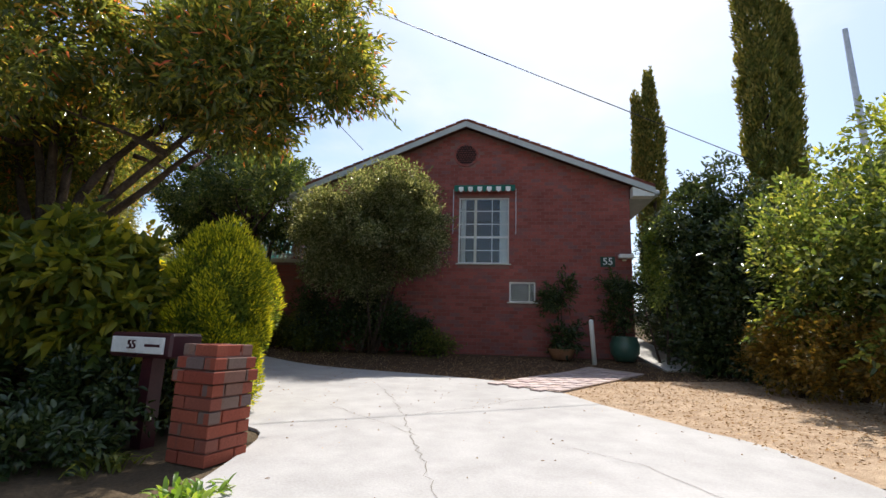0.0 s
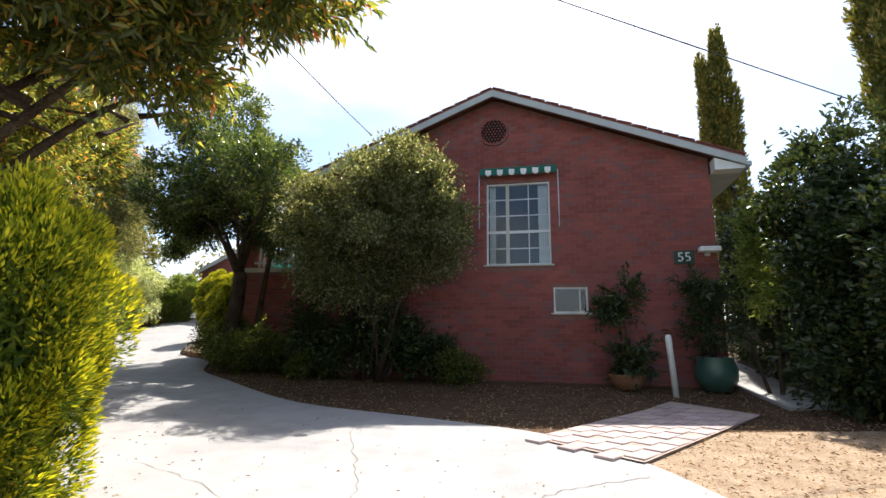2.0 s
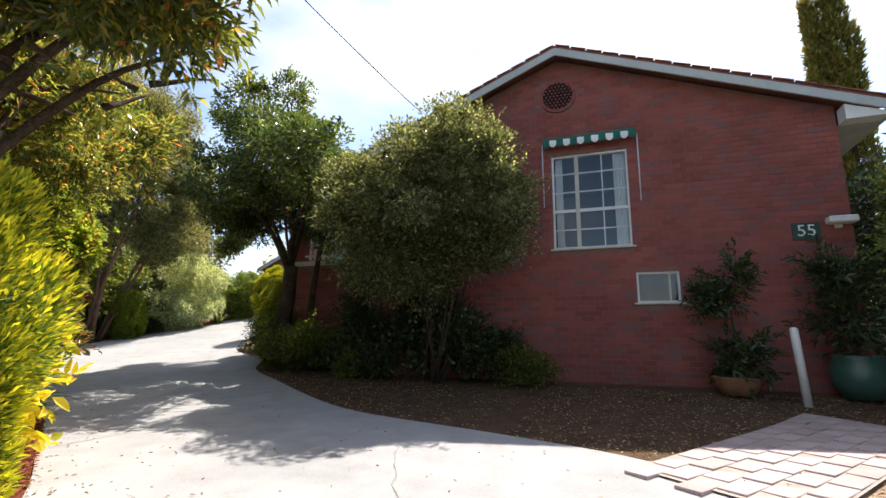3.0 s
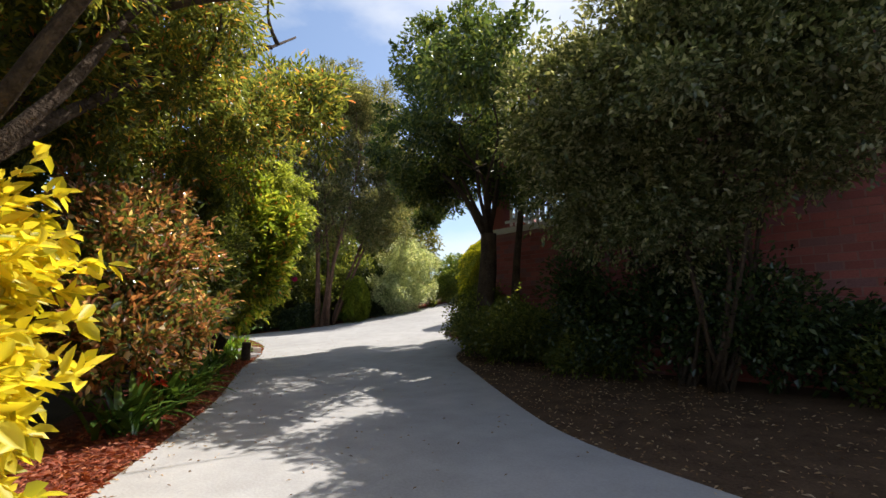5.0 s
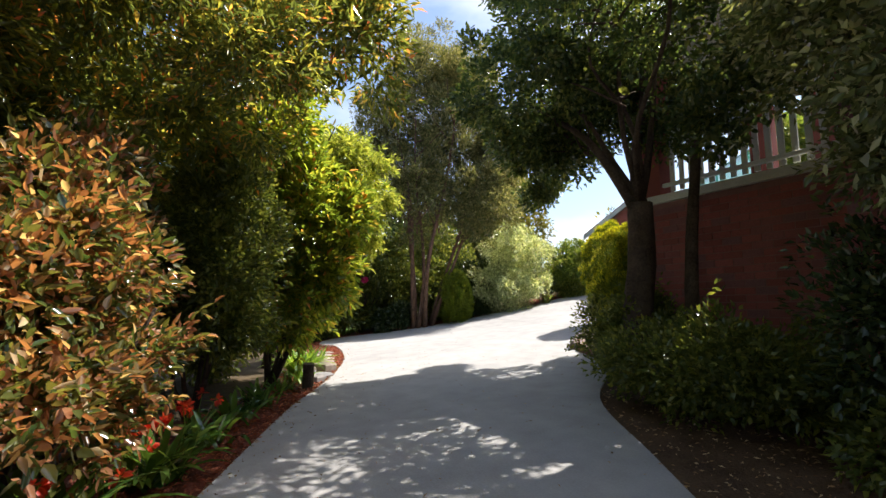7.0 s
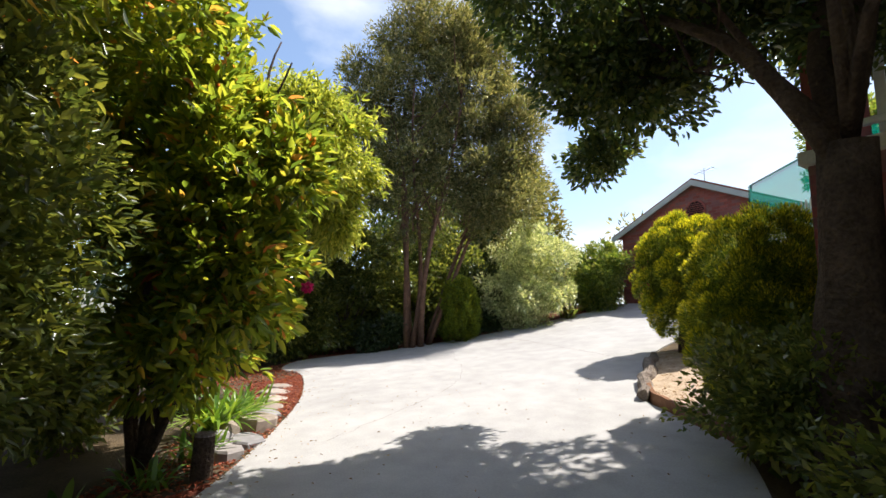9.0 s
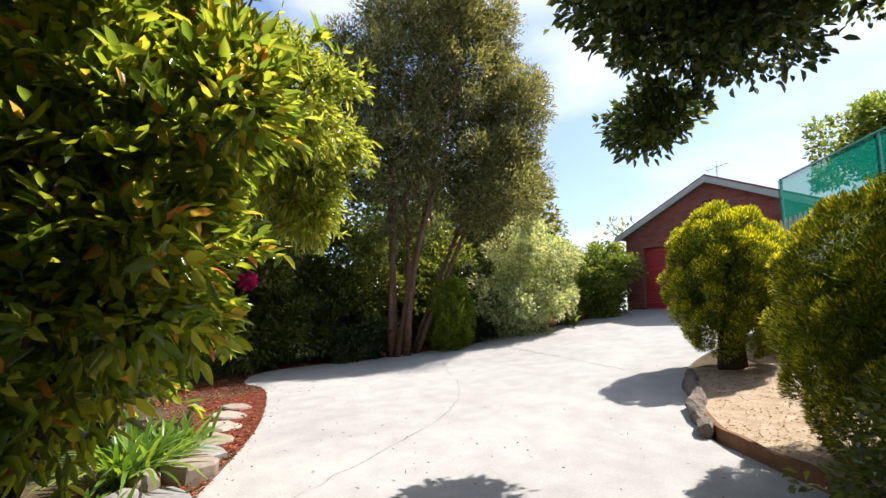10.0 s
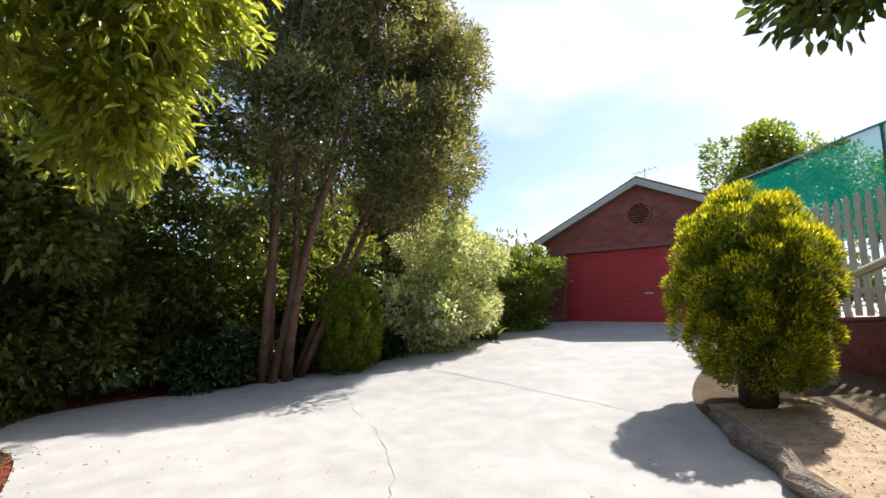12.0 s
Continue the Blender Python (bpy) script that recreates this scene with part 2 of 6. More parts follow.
L_BRONZE = leafy("bronze_leaf", [(0.0, (0.045, 0.08, 0.025)), (0.42, (0.12, 0.125, 0.035)), (0.68, (0.24, 0.10, 0.052)), (0.92, (0.36, 0.17, 0.085)), (1.0, (0.66, 0.54, 0.32))], 0.4, 0.12, 0.95)
L_RHODO = leafy("broad_leaf", [(0.0, (0.07, 0.12, 0.023)), (0.5, (0.148, 0.205, 0.031)), (0.93, (0.29, 0.31, 0.047)), (1.0, (0.40, 0.135, 0.06))], 0.58, 0.18, 0.7)
# Golden leaf turned olive, so that shade sits in the colour.
L_GOLD_SHADED = leafy("shaded_golden_leaf", [(0.0, (0.06, 0.09, 0.015)), (0.6, (0.13, 0.15, 0.02)), (1.0, (0.30, 0.27, 0.03))], 0.35)
L_LIME = leafy("lime_leaf", [(0.0, (0.108, 0.155, 0.031)), (0.6, (0.212, 0.255, 0.049)), (1.0, (0.352, 0.37, 0.09))], 0.54, 0.26, 0.6)
L_COLUMN = leafy("column_tree_leaf", [(0.0, (0.07, 0.085, 0.036)), (0.6, (0.14, 0.15, 0.068)), (1.0, (0.28, 0.27, 0.14))], 0.42, 0.25, 0.6)
L_PALE = leafy("pale_leaf", [(0.0, (0.16, 0.22, 0.09)), (0.5, (0.34, 0.40, 0.20)), (1.0, (0.70, 0.72, 0.52))], 0.3, 0.35, 0.45)
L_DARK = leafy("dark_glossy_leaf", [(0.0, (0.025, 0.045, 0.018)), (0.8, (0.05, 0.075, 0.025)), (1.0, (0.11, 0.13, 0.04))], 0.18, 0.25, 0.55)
L_FRONT = leafy("jasmine_leaf", [(0.0, (0.05, 0.07, 0.03)), (0.6, (0.12, 0.14, 0.06)), (1.0, (0.34, 0.35, 0.22))], 0.42, 0.22, 0.6)
L_TREE = leafy("tree_leaf", [(0.0, (0.035, 0.065, 0.023)), (0.7, (0.075, 0.11, 0.038)), (1.0, (0.18, 0.21, 0.06))], 0.38, 0.22, 0.65)
L_SHRUB = leafy("light_shrub_leaf", [(0.0, (0.06, 0.11, 0.02)), (0.6, (0.13, 0.19, 0.04)), (1.0, (0.30, 0.33, 0.08))], 0.4, 0.3, 0.5)
L_GLINT = leafy("hedge_leaf", [(0.0, (0.045, 0.08, 0.02)), (0.6, (0.11, 0.15, 0.035)), (0.93, (0.24, 0.27, 0.07)), (1.0, (0.42, 0.40, 0.10))], 0.42, 0.2, 0.75)
L_ORANGE = leafy("orange_shrub_leaf", [(0.0, (0.07, 0.065, 0.015)), (0.6, (0.16, 0.11, 0.02)), (1.0, (0.30, 0.19, 0.04))], 0.35)
L_CYPRESS = leafy("cypress_leaf", [(0.0, (0.07, 0.09, 0.025)), (0.6, (0.15, 0.16, 0.042)), (1.0, (0.28, 0.24, 0.07))], 0.3, 0.7, 0.15)
L_STRAP = leafy("strap_leaf", [(0.0, (0.06, 0.13, 0.02)), (0.6, (0.12, 0.22, 0.03)), (1.0, (0.25, 0.33, 0.06))], 0.4, 0.35, 0.4)
L_UNDER = leafy("undergrowth_leaf", [(0.0, (0.053, 0.08, 0.022)), (0.7, (0.105, 0.13, 0.033)), (1.0, (0.22, 0.24, 0.055))], 0.42, 0.25, 0.6)
L_CLIVIA = leafy("clivia_leaf", [(0.0, (0.04, 0.09, 0.02)), (0.7, (0.08, 0.15, 0.03)), (1.0, (0.16, 0.24, 0.05))], 0.3, 0.18, 0.7)
L_LITTER = leafy("dry_leaf", [(0.0, (0.18, 0.10, 0.05)), (0.6, (0.36, 0.23, 0.13)), (1.0, (0.56, 0.42, 0.27))], 0.1, 0.8, 0.1)
L_REDLITTER = leafy("red_dry_leaf", [(0.0, (0.14, 0.03, 0.015)), (0.6, (0.30, 0.07, 0.03)), (1.0, (0.42, 0.16, 0.08))], 0.15, 0.6, 0.3)
PETAL_RED = leafy("red_petal", [(0.0, (0.45, 0.03, 0.02)), (1.0, (0.62, 0.10, 0.04))], 0.4)
PETAL_PINK = leafy("magenta_petal", [(0.0, (0.24, 0.008, 0.09)), (1.0, (0.42, 0.02, 0.17))], 0.35)


# ---------------- helpers ----------------
GY = (-300, -30, -5, 0, 4.5, 8.5, 11, 13, 16, 18, 21, 24.9, 28, 60, 300)
GZ = (-1.5, -1.2, -0.4, -0.2, -0.05, 0.12, 0.22, 0.40, 0.70, 1.02, 1.62, 2.41, 2.5, 3.0, 3.0)


def land(y):
    return float(np.interp(y, GY, GZ))


def thing(name, label, category, place=(0, 0, 0), turn=0.0, group="", kind=""):
    ob = new(name)
    ob.matrix_world = pose(*place, 0, 0, turn)
    ob.empty_display_size = 0.1
    return tagged(ob, label, category, group, kind)


def ready(bm, name, material):
    me = bpy.data.meshes.new(name)
    bmesh.ops.recalc_face_normals(bm, faces=bm.faces)
    bm.to_mesh(me)
    bm.free()
    me.materials.append(material)
    return me


def part(name, bm, material, parent=None, label=""):
    ob = new(name, ready(bm, name, material))
    ob.parent = parent
    return tagged(ob, label)


def flat(name, verts, faces, material, parent=None, label="", smooth=False):
    me = bpy.data.meshes.new(name)
    me.from_pydata([tuple(v) for v in verts], [], faces)
    me.materials.append(material)
    if smooth:
        me.polygons.foreach_set("use_smooth", [True] * len(me.polygons))
    ob = new(name, me)
    ob.parent = parent
    return tagged(ob, label)


def box(bm, x0, x1, y0, y1, z0, z1, bevel=0.0):
    made = bmesh.ops.create_cube(bm, size=1.0)["verts"]
    for v in made:
        v.co = Vector(((x0 + x1) / 2 + v.co.x * (x1 - x0), (y0 + y1) / 2 + v.co.y * (y1 - y0), (z0 + z1) / 2 + v.co.z * (z1 - z0)))
    if bevel:
        edges = {e for v in made for e in v.link_edges}
        bmesh.ops.bevel(bm, geom=list(edges), offset=bevel, segments=1, affect="EDGES")
    return bm


def block(x0, x1, y0, y1, z0, z1, bevel=0.0):
    return box(bmesh.new(), x0, x1, y0, y1, z0, z1, bevel)


def tube(paths, sides=8):
    """Tapered, slightly crooked tubes along paths of (point, radius): arrays of verts and faces."""
    verts, faces = [], []
    for path in paths:
        pts = [Vector(p) for p, _ in path]
        start = len(verts)
        for k, (p, r) in enumerate(path):
            way = (pts[min(k + 1, len(pts) - 1)] - pts[max(k - 1, 0)]).normalized()
            side = way.cross(Vector((0.3, 0.9, 0.2))).normalized()
            up = side.cross(way)
            for s in range(sides):
                a = 2 * math.pi * s / sides
                rr = r * (1 + 0.12 * math.sin(3 * a + k * 1.7))
                verts.append(tuple(Vector(p) + side * math.cos(a) * rr + up * math.sin(a) * rr))
        for k in range(len(path) - 1):
            for s in range(sides):
                a, b = start + k * sides + s, start + k * sides + (s + 1) % sides
                faces.append((a, b, b + sides, a + sides))
        faces.append(tuple(start + s for s in range(sides))[::-1])
        faces.append(tuple(start + (len(path) - 1) * sides + s for s in range(sides)))
    return verts, faces


def branch(a, b, r0, r1, steps=6, wobble=0.08, sag=0.0, rng=random):
    """A gently crooked limb from a to b."""
    a, b = Vector(a), Vector(b)
    w = wobble * (a - b).length
    s1 = Vector((rng.uniform(-w, w), rng.uniform(-w, w), rng.uniform(-w, w) * 0.6))
    s2 = Vector((rng.uniform(-w, w), rng.uniform(-w, w), rng.uniform(-w, w) * 0.6)) * 0.5
    out = []
    for k in range(steps + 1):
        f = k / steps
        p = a.lerp(b, f) + s1 * math.sin(math.pi * f) + s2 * math.sin(2 * math.pi * f)
        p.z += sag * math.sin(math.pi * f)
        out.append((p, r0 + (r1 - r0) * f ** 0.8))
    return out


def unit(v):
    return v / np.maximum(np.linalg.norm(v, axis=1, keepdims=True), 1e-9)


def leaves(name, pos, axis, length, width, material, parent, rng, fold=0.2, droop=0.15, broad=True, label=""):
    """One mesh of folded leaf blades, each an island of its own."""
    n = len(pos)
    axis = unit(axis)
    side = unit(np.cross(axis, unit(rng.normal(size=(n, 3)) * 0.7 + (0, 0, 1.0))))
    nor = np.cross(side, axis)
    L, W = np.asarray(length).reshape(-1, 1) * np.ones((n, 1)), np.asarray(width).reshape(-1, 1) * np.ones((n, 1))
    tip = pos + axis * L - nor * L * droop
    if broad:
        k = 6
        co = np.stack([pos,
                       pos + axis * L * 0.32 - side * W * 0.46 + nor * W * fold,
                       pos + axis * L * 0.70 - side * W * 0.36 + nor * (W * fold - L * droop * 0.4),
                       tip,
                       pos + axis * L * 0.70 + side * W * 0.36 + nor * (W * fold - L * droop * 0.4),
                       pos + axis * L * 0.32 + side * W * 0.46 + nor * W * fold], 1)
        idx = np.array([0, 1, 2, 3, 0, 3, 4, 5])
    else:
        k = 4
        co = np.stack([pos, pos + axis * L * 0.45 - side * W * 0.5 + nor * W * fold, tip, pos + axis * L * 0.45 + side * W * 0.5 + nor * W * fold], 1)
        idx = np.array([0, 1, 2, 0, 2, 3])
    per = len(idx) // 2
    me = bpy.data.meshes.new(name)
    me.vertices.add(n * k)
    me.vertices.foreach_set("co", co.astype(np.float32).ravel())
    loops = (np.arange(n)[:, None] * k + idx).ravel()
    me.loops.add(len(loops))
    me.loops.foreach_set("vertex_index", loops.astype(np.int32))
    me.polygons.add(n * 2)
    me.polygons.foreach_set("loop_start", (np.arange(n * 2) * per).astype(np.int32))
    me.update(calc_edges=True)
    me.materials.append(material)
    ob = new(name, me)
    ob.parent = parent
    return tagged(ob, label)


def crown(name, parent, material, eggs, count, clump, length, width, seed, shell=0.62, low=-1.0, out=0.7, lift=0.1, spread=0.8, lumps=0.22, per=40, broad=True, fold=0.2, droop=0.15, label="", flatten=0.75, fill=0.06, lobes=9, sprigs=110, reach=0.4, gaps=0.0, grain=0.4):
    """A crown of leaves in rounded tufts set round lobes, over one or more eggs (centre, radii, share), with larger
    filler leaves added inside to block light.
    """
    rng = np.random.default_rng(seed)
    pos, ax, size_of = [], [], []
    for centre, radii, share in eggs:
        centre, radii = np.asarray(centre, float), np.asarray(radii, float)
        big = clump * 1.75
        many = int(count * share * 0.95)
        area = 4 * math.pi * float(np.mean([(radii[0] * radii[1]) ** 1.6, (radii[0] * radii[2]) ** 1.6, (radii[1] * radii[2]) ** 1.6])) ** (1 / 1.6)
        n = int(max(6, min(1.5 * area / (math.pi * big ** 2), many / max(per * 0.7, 7))))
        way = unit(rng.normal(size=(n * 3, 3)))
        way = way[way[:, 2] > low][:n]
        seat = rng.uniform(0, 50, 3)
        lump = np.array([noise.noise(Vector(w * (1.05 + lobes * 0.05) + seat)) + 0.6 * noise.noise(Vector(w * 3.4 + seat)) for w in way])
        r = np.where(rng.uniform(size=len(way)) < 0.7, rng.uniform(0.74, 1.0, len(way)), rng.uniform(shell * 0.55, 0.75, len(way)))
        room = np.clip(1 - big / radii * 0.8, 0.4, 1.0)
        c = centre + way * radii * room * (r * (1 + 1.15 * lumps * lump))[:, None]
        wave = float(np.mean(radii)) * grain
        keep = np.array([noise.noise(Vector(q / wave + seat)) + 0.5 * noise.noise(Vector(q / wave * 2.3 + seat)) for q in c])
        open_ = keep > np.quantile(keep, min(max(0.24 + gaps * 0.9, 0.03), 0.6))
        c, w = c[open_], way[open_]
        size = big * np.exp(rng.normal(0, 0.32, len(c)))
        pick = rng.choice(len(c), many, p=size ** 2 / (size ** 2).sum())
        d = unit(rng.normal(size=(many, 3)) + w[pick] * 0.55 + (0, 0, 0.25))
        skew = unit(rng.normal(size=(len(c), 3)) + w * 0.6)[pick]
        far = size[pick][:, None] * rng.uniform(0.3, 1.06, (many, 1)) ** 0.6
        p = c[pick] + d * far * (1, 1, flatten) + skew * (d * skew).sum(1, keepdims=True) * far * 0.45
        pos.append(p)
        ax.append(d * 0.75 + w[pick] * out * 0.5 + rng.normal(size=p.shape) * spread * 0.5 + (0, 0, lift))
        size_of.append(np.ones(len(p)))
        k = int(sprigs * share)
        if k:
            outer = np.linalg.norm((c - centre) / radii, axis=1)
            at = rng.choice(np.argsort(outer)[len(outer) // 2:], k)
            way = unit(w[at] * 0.9 + rng.normal(size=(k, 3)) * 0.45 + (0, 0, 0.25 + lift))
            step = rng.uniform(0.1, 1.0, (k, 16, 1)) * (reach * rng.uniform(0.5, 1.2, (k, 1, 1)) + size[at][:, None, None] * 0.6)
            sp = (c[at][:, None] + way[:, None] * step).reshape(-1, 3)
            pos.append(sp + rng.normal(size=sp.shape) * 0.012)
            ax.append(np.repeat(way, 16, 0) * 0.8 + rng.normal(size=sp.shape) * 0.6)
            size_of.append(np.ones(len(sp)))
        m = int(count * share * fill)
        if m:
            q = unit(rng.normal(size=(m, 3))) * rng.uniform(0, 1, (m, 1)) ** 0.45 * 0.72
            pos.append(centre + q * radii)
            ax.append(rng.normal(size=(m, 3)))
            size_of.append(np.full(m, 1.7))
    pos, ax, size_of = np.concatenate(pos), np.concatenate(ax), np.concatenate(size_of)
    n = len(pos)
    return leaves(name, pos, ax, length * size_of * rng.uniform(0.6, 1.25, n), width * size_of * rng.uniform(0.7, 1.2, n), material, parent, rng, fold, droop, broad, label)


def drape(name, left, right, across, lift, material, label, category="", parent=None, kind="structure", thick=0.0):
    """A sheet over the land between two lines of as many points."""
    verts, faces = [], []
    for (ax, ay), (bx, by) in zip(left, right):
        for k in range(across + 1):
            f = k / across
            x, y = ax + (bx - ax) * f, ay + (by - ay) * f
            verts.append((x, y, land(y) + lift))
    row = across + 1
    for i in range(len(left) - 1):
        for k in range(across):
            a = i * row + k
            faces.append((a, a + 1, a + row + 1, a + row))
    if thick:
        rim = [i * row for i in range(len(left))] + [(len(left) - 1) * row + k for k in range(1, across + 1)]
        rim += [i * row + across for i in range(len(left) - 2, -1, -1)] + [k for k in range(across - 1, 0, -1)]
        start = len(verts)
        verts += [(verts[i][0], verts[i][1], verts[i][2] - thick) for i in rim]
        for k in range(len(rim)):
            j = (k + 1) % len(rim)
            faces.append((rim[k], rim[j], start + j, start + k))
    ob = flat(name, verts, faces, material, parent)
    return tagged(ob, label, category, "", kind)


def finer(points, n):
    """A line of points made smooth, n pieces to each span."""
    p = [np.array(q, float) for q in points]
    out = []
    for i in range(len(p) - 1):
        a, b, c, d = p[max(i - 1, 0)], p[i], p[i + 1], p[min(i + 2, len(p) - 1)]
        for k in range(n):
            t = k / n
            out.append(tuple(0.5 * (2 * b + (c - a) * t + (2 * a - 5 * b + 4 * c - d) * t * t + (3 * b - a - 3 * c + d) * t ** 3)))
    return out + [tuple(p[-1])]


# ---------------- land ----------------
xs = sorted(set([-300, -150, -80, -50, -35] + [x * 1.0 for x in range(-28, 15)] + [20, 30, 50, 90, 160, 300]))
ys = sorted(set([-300, -150, -70, -40, -20] + [y * 0.5 for y in range(-20, 61)] + [34, 40, 50, 60, 90, 160, 300]))
gv = [(x, y, land(y)) for y in ys for x in xs]
gf = [(j * len(xs) + i, j * len(xs) + i + 1, (j + 1) * len(xs) + i + 1, (j + 1) * len(xs) + i) for j in range(len(ys) - 1) for i in range(len(xs) - 1)]
tagged(flat("ground", gv, gf, EARTH), "bare brown earth with leaf litter under the planting", "ground", "", "structure")

DRIVE_L = [(-0.75, -9), (-0.62, 0), (-0.93, 4.4), (-1.5, 5.3), (-2.35, 6.2), (-3.2, 6.85), (-4.2, 7.45), (-5.1, 8.0), (-6.5, 8.8), (-8, 9.5), (-9.5, 10.2), (-11.0, 11.05), (-12.5, 11.8), (-14.2, 12.45), (-16.5, 12.95), (-17.8, 12.8), (-19.0, 13.7), (-18.75, 16.4), (-17.95, 19.3), (-17.5, 22.5), (-17.4, 24.86)]
DRIVE_R = [(4.2, -9), (4.0, 0), (3.6, 4.9), (3.05, 6.1), (2.4, 7.2), (1.9, 8.2), (1.0, 9.1), (-0.4, 9.6), (-2.5, 10.2), (-4.0, 11.15), (-5.5, 12.2), (-7.0, 13.3), (-8.2, 14.9), (-9.2, 15.6), (-10.0, 16.0), (-11, 17.6), (-11.7, 18.6), (-12.0, 20), (-12, 22), (-11.8, 23.6), (-11.6, 24.86)]
drive_l, drive_r = finer(DRIVE_L, 6), finer(DRIVE_R, 6)
driveway = drape("driveway", drive_l, drive_r, 16, 0.03, CONCRETE, "pale cracked concrete driveway with scattered leaves", "driveway", thick=0.12)
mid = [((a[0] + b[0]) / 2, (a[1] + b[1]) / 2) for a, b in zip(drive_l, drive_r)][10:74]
# Darker mulch sheet stands in for shade; pale straw ends near the shadow line.
drape("mulch_bed", mid, [(7.6, 4.4 + 9.0 * k / (len(mid) - 1)) for k in range(len(mid))], 30, 0.008, SHADED_MULCH, "dry brown mulch between the driveway and the house, coloured darker for shade", "mulch")
straw_l = finer([(3.3, 4.6), (3.0, 6.1), (2.4, 7.2), (1.8, 8.2), (0.9, 9.1)], 6)
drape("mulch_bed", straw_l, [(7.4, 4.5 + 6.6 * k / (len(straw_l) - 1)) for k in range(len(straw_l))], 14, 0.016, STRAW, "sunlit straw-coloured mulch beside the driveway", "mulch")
drape("side_path", [(4.62, 11.6), (4.62, 13.5), (4.62, 20)], [(5.6, 11.9), (5.6, 13.5), (5.6, 20)], 3, 0.05, CONCRETE_EDGE, "narrow concrete path along the house", "path", thick=0.08)
red_l = [p for p in drive_l if -10.8 < p[0] < -3.0]
drape("mulch_bed", [(x + 0.02, y) for x, y in red_l], [(x + 0.9, y - 1.9) for x, y in red_l], 6, 0.014, RED_MULCH, "dark red bark mulch in the garden bed", "mulch")
red_l = [p for p in drive_l if -16.6 < p[0] < -12.8 and p[1] < 13.2]
drape("mulch_bed", [(x + 0.02, y) for x, y in red_l], [(x + 0.4, y - 1.1) for x, y in red_l], 5, 0.014, RED_MULCH, "reddish bark and leaf litter beside stepping stones", "mulch")
hedge_l = [p for p in drive_l if p[1] > 13.6]
drape("mulch_bed", [(x - 1.6, y) for x, y in hedge_l], [(x + 0.02, y) for x, y in hedge_l], 4, 0.012, RED_MULCH, "red-brown bark mulch under the hedge trees", "mulch")
bed_e = [(-8.3, 15.15), (-8.7, 15.3), (-9.2, 15.55), (-9.7, 15.85), (-10.1, 16.2), (-10.7, 17.0), (-11.2, 17.8), (-11.55, 18.5)]
bed_in = [(-7.2, 15.2), (-7.3, 15.6), (-7.6, 16.3), (-8.0, 17.0), (-8.5, 17.8), (-9.0, 18.6), (-9.6, 19.2), (-10.2, 19.6)]
drape("gravel_bed", finer(bed_e, 3), finer(bed_in, 3), 6, 0.09, GRAVEL, "sandy gravel bed with dry leaves under the conifers", "gravel")
drape("lawn", [(-40, 8), (-40, 14), (-40, 20), (-40, 26)], [(-20.6, 8), (-20.6, 14), (-20.4, 20), (-19, 26)], 4, 0.02, LAWN, "sunlit green lawn behind the hedge", "lawn")
drape("road", [(-80, -16), (-80, -9.2)], [(80, -16), (80, -9.2)], 20, 0.02, surface("asphalt", (0.04, 0.04, 0.042), (0.065, 0.065, 0.065), 3, 80), "grey asphalt street behind the driveway", "road")

# edging of the bed
edge = finer(bed_e[:6], 4)
ev, ef = [], []
for i, (x, y) in enumerate(edge):
    q = edge[min(i + 1, len(edge) - 1)]
    o = edge[max(i - 1, 0)]
    d = Vector((q[0] - o[0], q[1] - o[1], 0)).normalized()
    nrm = Vector((d.y, -d.x, 0)) * 0.03
    z = land(y)
    for s, h in ((-1, -0.05), (-1, 0.16), (1, 0.16), (1, -0.05)):
        ev.append((x + nrm.x * s, y + nrm.y * s, z + h + (0.012 * math.sin(i * 1.3) if h > 0 else 0)))
for i in range(len(edge) - 1):
    for k in range(4):
        ef.append((i * 4 + k, i * 4 + (k + 1) % 4, i * 4 + 4 + (k + 1) % 4, i * 4 + 4 + k))
tagged(flat("bed_edging", ev, ef, EDGE_WOOD), "curved brown timber edging round the gravel bed", "edging")

# cracks of the driveway: narrow grooves filled with dirt
CRACK = surface("crack_dirt", (0.15, 0.13, 0.11), (0.26, 0.23, 0.20), 20, 90)


def crack(points, wide, seed):
    rng = random.Random(seed)
    line = finer(points, 14)
    v, f = [], []
    for i, (x, y) in enumerate(line):
        o, q = line[max(i - 1, 0)], line[min(i + 1, len(line) - 1)]
        d = Vector((q[0] - o[0], q[1] - o[1])).normalized()
        j, w = rng.gauss(0, 0.018), wide * rng.uniform(0.2, 0.85)
        for s in (-1, 1):
            px_, py_ = x - d.y * (j + s * w), y + d.x * (j + s * w)
            v.append((px_, py_, land(py_) + 0.034))
    for i in range(len(line) - 1):
        f.append((2 * i, 2 * i + 1, 2 * i + 3, 2 * i + 2))
    flat("crack", v, f, CRACK, driveway)


crack([(1.0, 2.6), (0.75, 3.6), (0.35, 4.9), (0.0, 6.0), (-0.45, 7.2), (-1.2, 8.8)], 0.006, 1)
crack([(0.0, 6.0), (0.6, 6.5), (1.2, 7.2), (1.9, 7.7)], 0.006, 2)
crack([(2.9, 3.0), (2.2, 4.6), (1.6, 5.1)], 0.004, 3)
crack([(-2.4, 7.0), (-1.2, 6.5), (0.3, 5.2)], 0.004, 4)
crack([(-11.2, 12.0), (-12.6, 14.4), (-14.0, 15.6), (-16.6, 16.9)], 0.005, 5)
crack([(-11.6, 17.9), (-13.4, 18.3), (-17.8, 19.0)], 0.008, 6)

# ---------------- house ----------------
HX, HY, APEX, EAVE, SLOPE = 4.5, 13.44, 7.10, 5.03, 0.405
